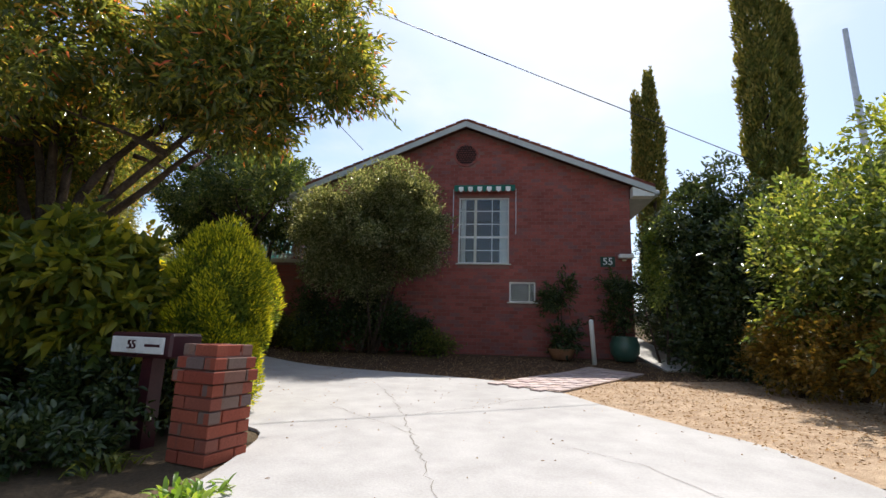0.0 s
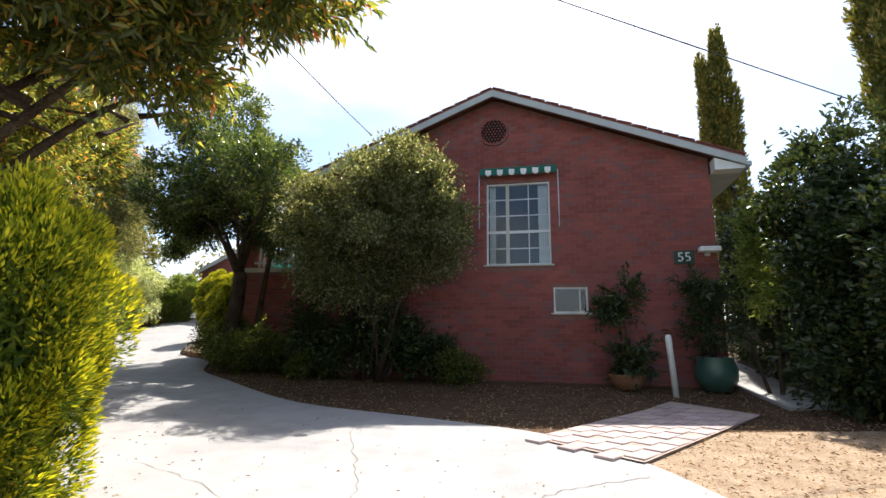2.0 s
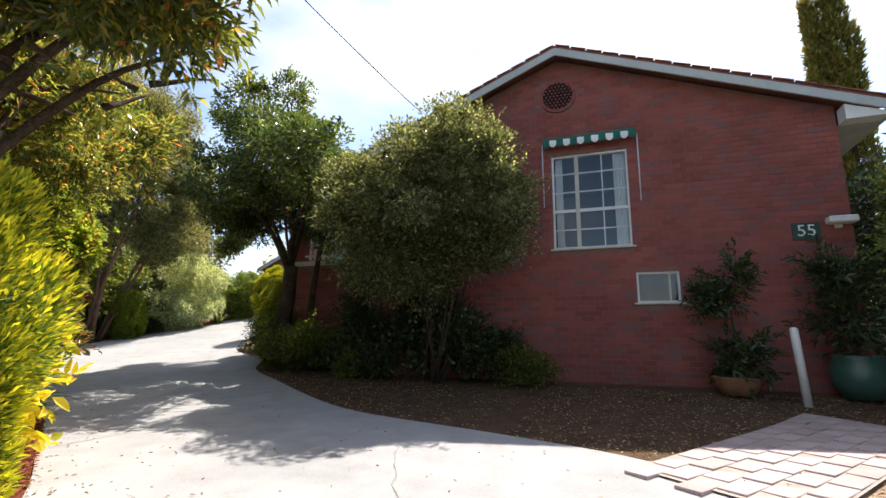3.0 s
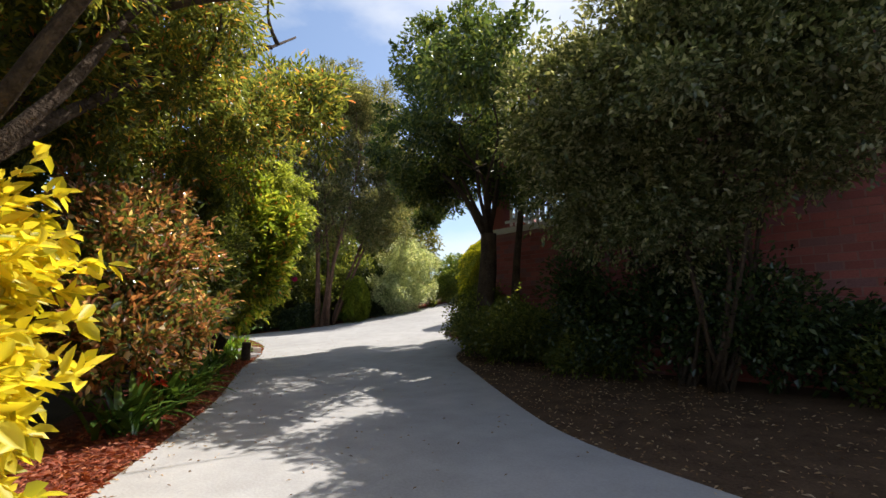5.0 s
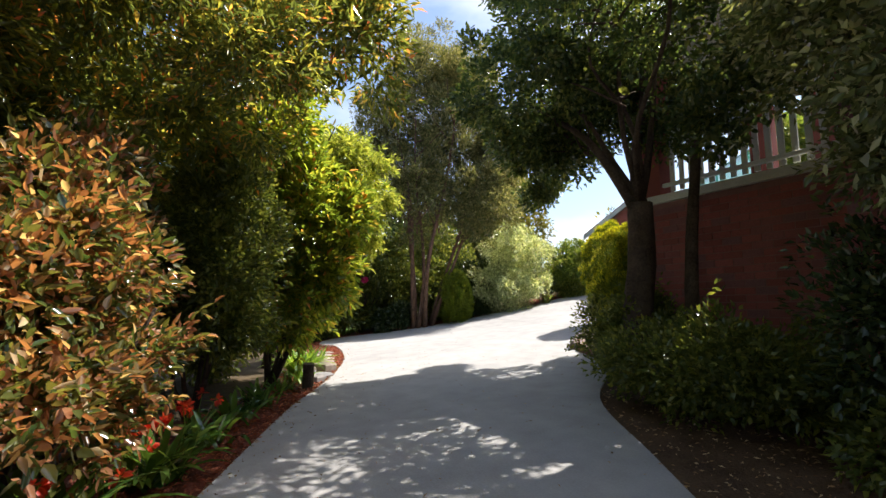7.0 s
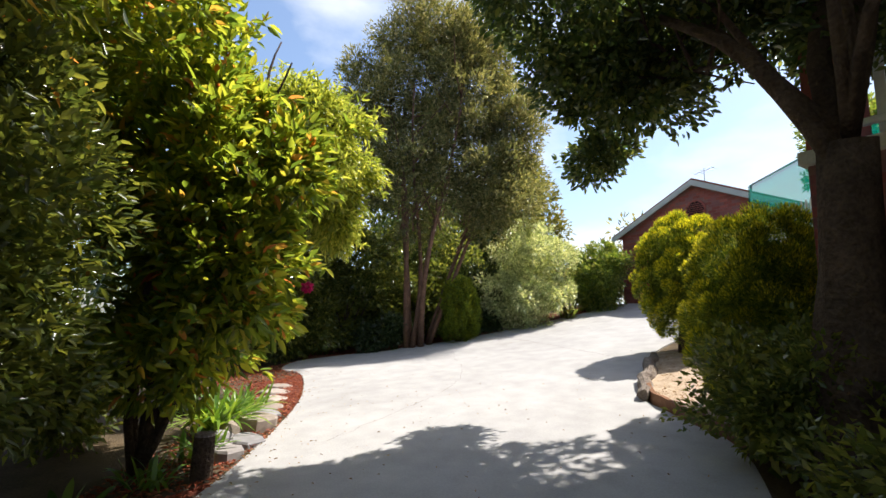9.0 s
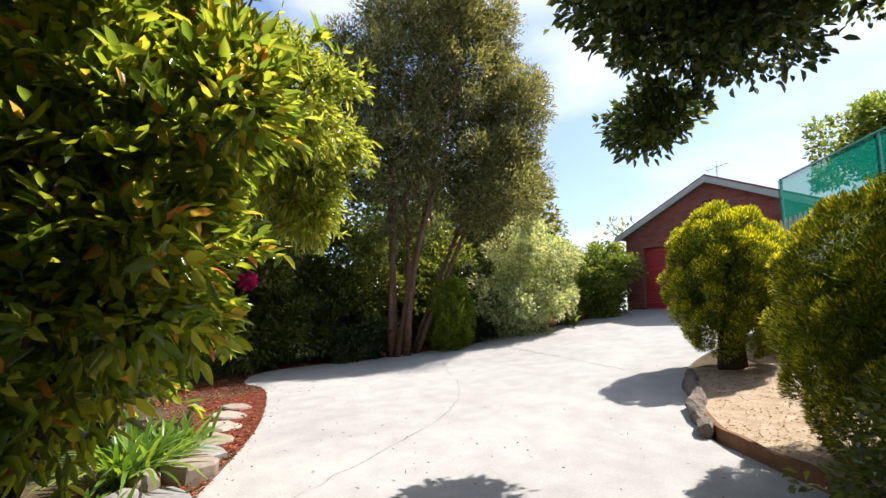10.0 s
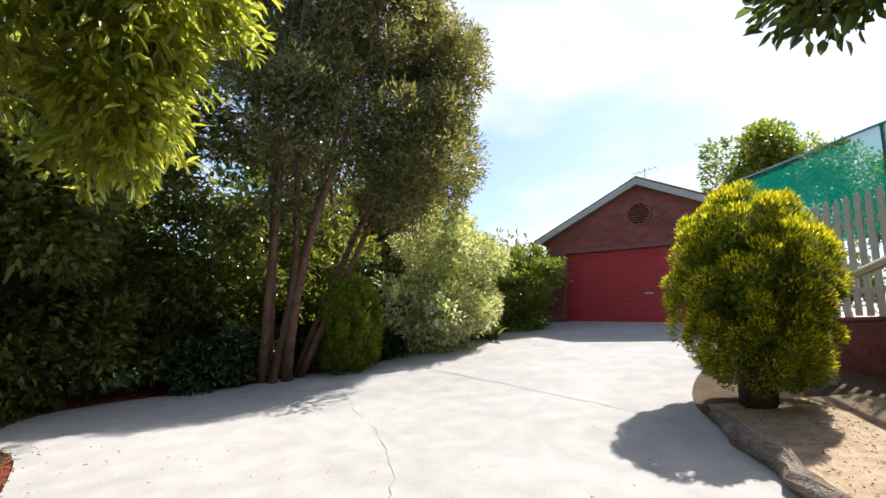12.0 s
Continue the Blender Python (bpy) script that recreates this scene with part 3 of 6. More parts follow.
house = thing("house", "red brick gabled house with a tiled roof and white trim", "house", (0, HY, land(HY)))
HB = land(HY)


def local(ob_part):
    """Shifts a mesh from world places to its parent's base."""
    m = ob_part.parent.matrix_world.inverted()
    ob_part.data.transform(m)
    return ob_part


def gable(x):
    return APEX - 0.16 - abs(x) * SLOPE


WIN = (-0.17, 1.24, 2.92, 4.82)
LOW = (1.26, 1.96, 1.87, 2.42)


def wall_with_holes(x0, x1, z0, top, holes, y0, y1):
    """An upright wall along x from y0 to y1 thick, with a sloped top and oblong holes through it."""
    cx = sorted({x0, x1, *(h[0] for h in holes), *(h[1] for h in holes), *([0.0] if x0 < 0 < x1 else [])})
    bm = bmesh.new()
    for a, b in zip(cx, cx[1:]):
        spans, z = [], z0
        for h in sorted(holes, key=lambda q: q[2]):
            if h[0] <= a + 1e-6 and h[1] >= b - 1e-6:
                spans.append((z, z, h[2], h[2]))
                z = h[3]
        spans.append((z, z, top(a), top(b)))
        for za, zb, ta, tb in spans:
            v = [bm.verts.new(p) for p in ((a, y0, za), (b, y0, zb), (b, y0, tb), (a, y0, ta), (a, y1, za), (b, y1, zb), (b, y1, tb), (a, y1, ta))]
            for f in ((0, 1, 2, 3), (7, 6, 5, 4), (0, 4, 5, 1), (1, 5, 6, 2), (2, 6, 7, 3), (3, 7, 4, 0)):
                bm.faces.new([v[i] for i in f])
    bmesh.ops.remove_doubles(bm, verts=bm.verts, dist=0.0005)
    return bm


front_wall = local(part("wall", wall_with_holes(-HX, HX, HB - 0.3, gable, (WIN, LOW), HY, HY + 0.22), MORTAR, house))
bm = bmesh.new()
box(bm, -HX, -HX + 0.22, HY + 0.223, 30, HB - 0.3, gable(HX))
local(part("wall", bm, MORTAR, house))
bm = bmesh.new()
box(bm, HX - 0.22, HX, HY + 0.223, 30, HB - 0.3, gable(HX))
local(part("wall", bm, MORTAR, house))
local(part("wall", block(-HX + 0.223, HX - 0.223, 29.8, 30, HB - 0.3, gable(HX)), MORTAR, house))
# roof: two slabs with a tiled upper skin
for s in (-1, 1):
    bm = bmesh.new()
    x1 = s * 5.1
    prof = [(0, APEX), (x1, APEX - 5.1 * SLOPE), (x1, APEX - 5.1 * SLOPE - 0.06), (0, APEX - 0.06)]
    vs = [[bm.verts.new((x, y, z)) for x, z in prof] for y in (13.14, 30.3)]
    for k in range(4):
        bm.faces.new((vs[0][k], vs[0][(k + 1) % 4], vs[1][(k + 1) % 4], vs[1][k]))
    bm.faces.new(vs[0][::-1]), bm.faces.new(vs[1])
    roof = local(part("roof", bm, TILE, house, "terracotta tiled roof"))
    # row of tile ends along the verge
    bm = bmesh.new()
    for k in range(17):
        xa, xb = s * (0.02 + k * 0.3), s * (0.02 + k * 0.3 + 0.28)
        za, zb = APEX - abs(xa) * SLOPE, APEX - abs(xb) * SLOPE
        v = [bm.verts.new(p) for p in ((xa, 13.10, za + 0.012), (xb, 13.10, zb + 0.03), (xb, 13.42, zb + 0.03), (xa, 13.42, za + 0.012), (xa, 13.10, za), (xb, 13.10, zb), (xb, 13.42, zb), (xa, 13.42, za))]
        for f in ((0, 1, 2, 3), (7, 6, 5, 4), (0, 4, 5, 1), (1, 5, 6, 2), (2, 6, 7, 3), (3, 7, 4, 0)):
            bm.faces.new([v[i] for i in f])
    local(part("verge_tiles", bm, TILE, house))
    bm = bmesh.new()
    prof = [(0, APEX - 0.065), (x1, APEX - 5.1 * SLOPE - 0.065), (x1, APEX - 5.1 * SLOPE - 0.225), (0, APEX - 0.225)]
    vs = [[bm.verts.new((x, y, z)) for x, z in prof] for y in (13.11, 13.15)]
    for k in range(4):
        bm.faces.new((vs[0][k], vs[0][(k + 1) % 4], vs[1][(k + 1) % 4], vs[1][k]))
    bm.faces.new(vs[0][::-1]), bm.faces.new(vs[1])
    local(part("barge_board", bm, GREY_PAINT, house, "weathered grey-white barge board"))
    # boxed eave end and soffit
    bm = bmesh.new()
    zt = APEX - 4.55 * SLOPE - 0.24
    ze = APEX - 5.1 * SLOPE - 0.23
    v = [bm.verts.new(p) for p in ((s * 4.53, 13.16, zt), (s * 5.08, 13.16, ze), (s * 5.08, 13.16, ze - 0.05), (s * 4.53, 13.16, ze - 0.05), (s * 4.53, 13.44, zt), (s * 5.08, 13.44, ze), (s * 5.08, 13.44, ze - 0.05), (s * 4.53, 13.44, ze - 0.05))]
    for f in ((0, 1, 2, 3), (7, 6, 5, 4), (0, 4, 5, 1), (1, 5, 6, 2), (2, 6, 7, 3), (3, 7, 4, 0)):
        bm.faces.new([v[i] for i in f])
    local(part("eave_box", bm, WHITE_PAINT, house, "white boxed eave end"))
    local(part("soffit", block(min(s * 4.53, s * 5.08), max(s * 4.53, s * 5.08), 13.46, 30.2, ze - 0.05, ze - 0.02), GREY_PAINT, house))
    bm = bmesh.new()
    box(bm, min(s * 5.085, s * 5.2), max(s * 5.085, s * 5.2), 13.12, 30.3, ze - 0.02, ze + 0.1, 0.02)
    local(part("gutter", bm, GREY_PAINT, house, "grey metal gutter"))

# round vent of pierced brick; a near-black disc stands for shade in its holes
bm = bmesh.new()
bmesh.ops.create_cone(bm, cap_ends=True, segments=28, radius1=0.31, radius2=0.31, depth=0.03, matrix=pose(0.0, HY - 0.012, 6.12, 90))
vent = local(part("gable_vent", bm, VENT_SHADE, house, "round pierced brick gable vent, its dark backing standing for shade"))
bm = bmesh.new()
for r in range(-4, 5):
    for c in range(-4, 5):
        x, z = c * 0.075 + (0.037 if r % 2 else 0), r * 0.068
        if math.hypot(x, z) < 0.29:
            box(bm, x - 0.017, x + 0.017, HY - 0.05, HY - 0.03, 6.12 + z - 0.014, 6.12 + z + 0.014)
for k in range(28):
    a, b = 2 * math.pi * k / 28, 2 * math.pi * (k + 1) / 28
    v = [bm.verts.new((math.cos(t) * r, y, 6.12 + math.sin(t) * r)) for y in (HY - 0.045, HY - 0.002) for t, r in ((a, 0.30), (b, 0.30), (b, 0.36), (a, 0.36))]
    bm.faces.new(v[:4]), bm.faces.new((v[3], v[2], v[6], v[7])), bm.faces.new((v[0], v[1], v[5], v[4]))
o = part("vent_grille", bm, BRICK, vent)
o.data.transform(house.matrix_world.inverted())
o["kind"] = "stuff"


def window(x0, x1, z0, z1, rows, heavy, transom, bars):
    """A painted window in the front wall: frame, bars, panes, sill."""
    w = part("window_frame", bmesh.new(), WHITE_PAINT, house, "cream painted timber window frame")
    bm = bmesh.new()
    y0, y1 = HY + 0.03, HY + 0.10
    t = 0.036
    box(bm, x0, x0 + t, y0, y1, z0, z1), box(bm, x1 - t, x1, y0, y1, z0, z1)
    box(bm, x0 + t, x1 - t, y0, y1, z1 - t, z1), box(bm, x0 + t, x1 - t, y0, y1, z0, z0 + t)
    bm.to_mesh(w.data)
    bm.free()
    local(w)
    inv = house.matrix_world.inverted()
    for x, wide in heavy:
        o = part("mullion", block(x - wide / 2, x + wide / 2, y0 + 0.01, y1 - 0.01, z0 + t, z1 - t), CREAM_PAINT, w)
        o.data.transform(inv)
    for x in bars:
        o = part("glazing_bar", block(x - 0.011, x + 0.011, y0 + 0.025, y1 - 0.02, z0 + t, z1 - t), WHITE_PAINT, w)
        o.data.transform(inv)
    zz = [z0 + (z1 - z0) * k / rows for k in range(1, rows)]
    for k, z in enumerate(zz):
        h = 0.03 if k == transom else 0.011
        o = part("glazing_bar", block(x0 + t, x1 - t, y0 + 0.02, y1 - 0.024, z - h, z + h), WHITE_PAINT, w)
        o.data.transform(inv)
    o = part("pane", block(x0 + t, x1 - t, y0 + 0.034, y0 + 0.040, z0 + t, z1 - t), GLASS, w)
    o.data.transform(inv)
    o.visible_shadow = False
    o = part("window_sill", block(x0 - 0.06, x1 + 0.06, HY - 0.05, HY + 0.10, z0 - 0.034, z0, 0.006), CREAM_PAINT, w)
    o.data.transform(inv)
    return w


window(*WIN, 5, [(0.30, 0.075)], 1, [0.77])
window(*LOW, 1, [(1.80, 0.03)], 9, [])
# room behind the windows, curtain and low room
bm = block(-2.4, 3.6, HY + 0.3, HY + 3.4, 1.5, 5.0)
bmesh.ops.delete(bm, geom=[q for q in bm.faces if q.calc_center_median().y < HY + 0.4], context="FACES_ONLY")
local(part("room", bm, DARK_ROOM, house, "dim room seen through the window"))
curtain = thing("curtain", "pale net curtain drawn to the sides of the window", "curtain", (0.5, HY + 0.16, 2.95))
for cx0, cx1 in ((0.98, 1.20), (-0.12, 0.02)):
    v, f, st = [], [], 0
    for k in range(25):
        x = cx0 + (cx1 - cx0) * k / 24
        for z in (2.95, 4.80):
            v.append((x, HY + 0.16 + 0.02 * math.sin(k * 1.4), z))
    f += [(st + 2 * k, st + 2 * k + 2, st + 2 * k + 3, st + 2 * k + 1) for k in range(24)]
    local(flat("curtain_panel", v, f, CURTAIN, curtain, "", True))

# awning over the window
awning = thing("window_awning", "rolled green and white striped canvas awning over the window", "awning", (0.55, HY, 5.0))
bm = bmesh.new()
bmesh.ops.create_cone(bm, cap_ends=True, segments=14, radius1=0.07, radius2=0.07, depth=1.72, matrix=pose(0.55, HY - 0.10, 5.10, 0, 90, 0))
local(part("roller", bm, AWN_GREEN, awning))
for k in range(13):
    x0 = -0.31 + k * 1.72 / 13
    w = 1.72 / 13
    vv, ff = [], []
    for j in range(7):
        x = x0 + w * j / 6
        vv += [(x, HY - 0.172 - 0.004 * math.sin(j), 5.10), (x, HY - 0.185 - 0.006 * math.sin(j * 2), 5.03 - 0.03 * math.sin(math.pi * j / 6)), (x, HY - 0.18, 4.995 - 0.05 * math.sin(math.pi * j / 6))]
    for j in range(6):
        for q in range(2):
            a = j * 3 + q
            ff.append((a, a + 3, a + 4, a + 1))
    local(flat("stripe", vv, ff, AWN_WHITE if k % 2 else AWN_GREEN, awning))
for x in (-0.33, 1.43):
    vv, ff = tube([[((x, HY - 0.12, 5.05), 0.012), ((x, HY - 0.10, 4.4), 0.012), ((x, HY - 0.05, 3.75), 0.012)]], 6)
    local(flat("arm", vv, ff, METAL, awning))


def letters(text, size, material, place, turn, parent=None, name="number"):
    cu = bpy.data.curves.new(name, "FONT")
    cu.body, cu.size, cu.extrude, cu.align_x, cu.align_y = text, size, 0.006, "CENTER", "CENTER"
    tmp = bpy.data.objects.new("tmp_text", cu)
    scene.collection.objects.link(tmp)
    bpy.context.view_layer.update()
    me = bpy.data.meshes.new_from_object(tmp.evaluated_get(bpy.context.evaluated_depsgraph_get()))
    bpy.data.objects.remove(tmp)
    me.name = name
    me.materials.clear()
    me.materials.append(material)
    me.transform(place if isinstance(place, Matrix) else pose(*place, 90, 0, turn))
    ob = new(name, me)
    ob.parent = parent
    return ob


number = thing("house_number", "white number 55 on a dark green plate fixed to the brick", "house number", (3.87, HY, 3.0))
local(part("plate", block(3.68, 4.06, HY - 0.03, HY - 0.008, 2.86, 3.14), SIGN_GREEN, number))
local(letters("55", 0.27, WHITE_PAINT, (3.87, HY - 0.034, 3.0), 0, number))
lamp = thing("wall_lamp", "white wall lamp fixed near the house corner", "lamp", (4.3, HY, 3.1))
local(part("bracket", block(4.25, 4.35, HY - 0.06, HY - 0.008, 3.02, 3.2, 0.01), WHITE_PAINT, lamp))
local(part("hood", block(4.12, 4.5, HY - 0.26, HY - 0.06, 3.07, 3.18, 0.02), WHITE_PAINT, lamp))

# wing with a veranda
wing = thing("veranda", "brick veranda wing with a white picket balustrade", "veranda", (-6.0, 15.1, land(15.1)))
local(part("base_wall", block(-7.62, -4.503, 15.1, 19.0, 0.3, 3.15), MORTAR, wing))
local(part("floor_edge", block(-7.66, -4.503, 15.02, 19.0, 3.153, 3.27), CREAM_PAINT, wing))
local(part("pier", block(-7.62, -7.27, 15.1, 15.45, 3.273, 5.9), BRICK, wing))
local(part("pier", block(-7.62, -7.27, 18.6, 18.95, 3.273, 5.9), BRICK, wing))
local(part("back_wall", block(-6.6, -4.503, 18.7, 18.9, 3.273, 5.9), BRICK, wing))
local(part("veranda_roof", block(-8.0, -5.22, 14.9, 19.2, 5.903, 6.0), GREY_PAINT, wing))
local(part("rail", block(-7.25, -4.55, 15.12, 15.18, 4.14, 4.22, 0.01), WHITE_PAINT, wing))
local(part("rail", block(-7.25, -4.55, 15.12, 15.18, 3.40, 3.46, 0.01), WHITE_PAINT, wing))
for k in range(18):
    x = -7.15 + k * 0.147
    local(part("baluster", block(x, x + 0.07, 15.185, 15.21, 3.33, 4.3), WHITE_PAINT, wing))

# ---------------- garage ----------------
GX, GYF, GB = -14.46, 24.9, land(24.9)
garage = thing("garage", "red brick gabled garage with a red roller door", "garage", (GX, GYF, GB))


def g_top(x):
    return 6.36 - abs(x - GX) * 0.475


def garage_wall():
    bm = bmesh.new()
    for a, b, z0 in ((-17.36, -16.70, GB - 0.3), (-16.70, GX, 4.5), (GX, -12.22, 4.5), (-12.22, -11.56, GB - 0.3)):
        v = [bm.verts.new(p) for p in ((a, GYF, z0), (b, GYF, z0), (b, GYF, g_top(b)), (a, GYF, g_top(a)), (a, GYF + 0.22, z0), (b, GYF + 0.22, z0), (b, GYF + 0.22, g_top(b)), (a, GYF + 0.22, g_top(a)))]
        for f in ((0, 1, 2, 3), (7, 6, 5, 4), (0, 4, 5, 1), (1, 5, 6, 2), (2, 6, 7, 3), (3, 7, 4, 0)):
            bm.faces.new([v[i] for i in f])
    bmesh.ops.remove_doubles(bm, verts=bm.verts, dist=0.0005)
    return bm


local(part("wall", garage_wall(), MORTAR, garage))
local(part("wall", block(-17.36, -17.14, GYF + 0.223, 31, GB - 0.3, g_top(-17.36)), BRICK, garage))
local(part("wall", block(-11.78, -11.56, GYF + 0.223, 31, GB - 0.3, g_top(-11.56)), BRICK, garage))
local(part("wall", block(-17.13, -11.79, 30.8, 31, GB - 0.3, g_top(-17.36)), BRICK, garage))
for s in (-1, 1):
    for name, mat, up, lo, ya, yb in (("roof", TILE, 0.08, 0.02, GYF - 0.16, 31.2), ("barge_board", GREY_PAINT, 0.015, -0.17, GYF - 0.2, GYF - 0.163)):
        bm = bmesh.new()
        x1 = GX + s * 3.25
        prof = [(GX, 6.44 + up), (x1, 6.44 - 3.25 * 0.475 + up), (x1, 6.44 - 3.25 * 0.475 + lo), (GX, 6.44 + lo)]
        vs = [[bm.verts.new((x, y, z)) for x, z in prof] for y in (ya, yb)]
        for k in range(4):
            bm.faces.new((vs[0][k], vs[0][(k + 1) % 4], vs[1][(k + 1) % 4], vs[1][k]))
        bm.faces.new(vs[0][::-1]), bm.faces.new(vs[1])
        local(part(name, bm, mat, garage))
bm = bmesh.new()
# Garage vent: the black backing disc again replaces shade in the openings.
bmesh.ops.create_cone(bm, cap_ends=True, segments=24, radius1=0.30, radius2=0.30, depth=0.03, matrix=pose(GX, GYF - 0.012, 5.45, 90))
g_vent = local(part("gable_vent", bm, VENT_SHADE, garage, "round pierced brick gable vent, its dark backing standing for shade"))
bm = bmesh.new()
for r in range(-4, 5):
    for c in range(-4, 5):
        x, z = c * 0.075 + (0.037 if r % 2 else 0), r * 0.068
        if math.hypot(x, z) < 0.28:
            box(bm, GX + x - 0.024, GX + x + 0.024, GYF - 0.05, GYF - 0.03, 5.45 + z - 0.016, 5.45 + z + 0.016)
for k in range(24):
    a, b = 2 * math.pi * k / 24, 2 * math.pi * (k + 1) / 24
    v = [bm.verts.new((GX + math.cos(t) * r, y, 5.45 + math.sin(t) * r)) for y in (GYF - 0.045, GYF - 0.002) for t, r in ((a, 0.29), (b, 0.29), (b, 0.35), (a, 0.35))]
    bm.faces.new(v[:4]), bm.faces.new((v[3], v[2], v[6], v[7])), bm.faces.new((v[0], v[1], v[5], v[4]))
o = part("vent_grille", bm, BRICK, g_vent)
o.data.transform(garage.matrix_world.inverted())
o["kind"] = "stuff"
# roller door
door = part("roller_door", block(-16.70, -12.22, GYF + 0.14, GYF + 0.16, GB, 4.5), DOOR_RED, garage, "closed red ribbed roller door")
local(door)
inv = garage.matrix_world.inverted()
slat = None
for k in range(27):
    z = GB + 0.05 + k * 0.0755
    if slat is None:
        bm = bmesh.new()
        v = [bm.verts.new((x, y, h)) for x in (-2.24, 2.24) for y, h in ((0.0, 0.0), (-0.022, 0.012), (-0.028, 0.038), (-0.022, 0.06), (0.0, 0.07))]
        for q in range(4):
            bm.faces.new((v[q], v[q + 1], v[q + 6], v[q + 5]))
        slat = ready(bm, "slat", DOOR_RED)
    o = new("slat", slat)
    o.parent = door
    o.location = (0, 0.138, z - GB)
o = part("bottom_rail", block(-16.68, -12.24, GYF + 0.10, GYF + 0.137, GB + 0.01, GB + 0.06), METAL, door)
o.data.transform(inv)
o = part("lock_handle", block(-14.4, -14.18, GYF + 0.085, GYF + 0.108, 3.22, 3.28, 0.006), METAL, door)
o.data.transform(inv)

antenna = thing("tv_antenna", "thin metal television antenna on the garage roof", "antenna", (GX, GYF + 0.6, 6.5))
v, f = tube([[((GX, GYF + 0.6, 6.4), 0.015), ((GX, GYF + 0.6, 7.0), 0.012)], [((GX - 0.35, GYF + 0.6, 6.86), 0.008), ((GX + 0.35, GYF + 0.6, 6.95), 0.008)]] + [[((GX + d, GYF + 0.35, 6.9 + d * 0.13), 0.006), ((GX + d, GYF + 0.85, 6.9 + d * 0.13), 0.006)] for d in (-0.3, -0.15, 0.0, 0.15, 0.3)], 5)
local(flat("mast", v, f, METAL, antenna))

# ---------------- fence and shade cloth on the retaining wall ----------------
F0, F1 = Vector((-11.9, 22.45, 0)), Vector((-7.75, 19.2, 0))
FW = (F1 - F0).normalized()
FA = math.degrees(math.atan2(FW.y, FW.x))
FL = (F1 - F0).length
fence = thing("picket_fence", "weathered white picket fence above the retaining wall", "fence", (F0.x, F0.y, 2.3), FA)
for z in (0.45, 1.45):
    part("rail", block(0, FL, 0.03, 0.08, z, z + 0.08), CREAM_PAINT, fence)
picket = None
for k in range(int(FL / 0.155)):
    if picket is None:
        bm = bmesh.new()
        v = [bm.verts.new(p) for y in (0.0, 0.026) for p in ((0, y, 0.12), (0.088, y, 0.12), (0.088, y, 1.82), (0.044, y, 1.93), (0, y, 1.82))]
        bm.faces.new(v[:5]), bm.faces.new(v[5:][::-1])
        for q in range(5):
            bm.faces.new((v[q], v[(q + 1) % 5], v[5 + (q + 1) % 5], v[5 + q]))
        picket = ready(bm, "picket", CREAM_PAINT)
    o = new("picket", picket)
    o.parent = fence
    o.location = (0.04 + k * 0.155, 0, 0.012 * math.sin(k * 2.3))
for k in range(4):
    part("post", block(k * FL / 3 - 0.05, k * FL / 3 + 0.05, 0.085, 0.185, -0.1, 1.75), CREAM_PAINT, fence)
screen = thing("shade_cloth_screen", "green shade cloth stretched on a steel frame above the fence", "screen", (F0.x, F0.y, 2.3), FA)
v, f = [], []
for i in range(31):
    for j in range(9):
        u, w = i / 30, j / 8
        v.append((u * FL, 0.24 + 0.03 * noise.noise(Vector((u * 9, w * 3, 0))), 1.3 + w * 1.62 - 0.02 * math.sin(math.pi * u * 3) * w))
f = [(i * 9 + j, i * 9 + 9 + j, i * 9 + 10 + j, i * 9 + 1 + j) for i in range(30) for j in range(8)]
flat("cloth", v, f, SHADE_CLOTH, screen, "translucent green shade cloth", True)
for x in (0.0, FL / 2, FL - 0.03):
    part("post", block(x, x + 0.04, 0.28, 0.32, 0.0, 2.95), METAL, screen)
part("top_rail", block(0, FL, 0.27, 0.30, 2.925, 2.955), METAL, screen)
retaining = thing("retaining_wall", "dark red brick retaining wall below the fence", "wall", (F0.x, F0.y, 1.0), FA)
part("wall_core", block(1.1, FL + 0.5, -0.12, 0.24, 0.0, 1.34), MORTAR, retaining)
part("coping", block(1.1, FL + 0.5, -0.15, 0.25, 1.343, 1.40, 0.01), BRICK, retaining)
stair_rail = thing("stair_handrail", "pale timber stair handrail on two posts", "handrail", (-10.1, 19.9, 1.3), 0)
v, f = tube([[((-10.5, 20.35, 2.72), 0.055), ((-9.2, 18.75, 3.2), 0.055)]], 6)
local(flat("rail", v, f, CREAM_PAINT, stair_rail))
local(part("post", block(-10.5, -10.41, 20.25, 20.34, 1.2, 2.7), CREAM_PAINT, stair_rail))
local(part("post", block(-9.3, -9.21, 18.75, 18.84, 1.0, 3.1), CREAM_PAINT, stair_rail))

# ---------------- trees and shrubs ----------------


def tree(name, label, base, paths, bark, sides=8):
    ob = thing(name, label, "tree", base)
    v, f = tube(paths, sides)
    local(flat("trunk", v, f, bark, ob, "", True))
    return ob


def shrub(name, label, base, bark=BARK, stems=4, height=1.0, spread=0.4, seed=0, category="shrub"):
    ob = thing(name, label, category, base)
    rng = random.Random(seed)
    b = Vector(base)
    v, f = tube([branch(b + Vector((rng.uniform(-0.1, 0.1), rng.uniform(-0.1, 0.1), -0.05)), b + Vector((rng.uniform(-1, 1) * spread, rng.uniform(-1, 1) * spread, height * rng.uniform(0.8, 1.1))), 0.035, 0.012, 5, 0.06, 0, rng) for _ in range(stems)], 6)
    local(flat("stem", v, f, bark, ob, "", True))
    return ob


def on_land(x, y, dz=0.0):
    return (x, y, land(y) + dz)


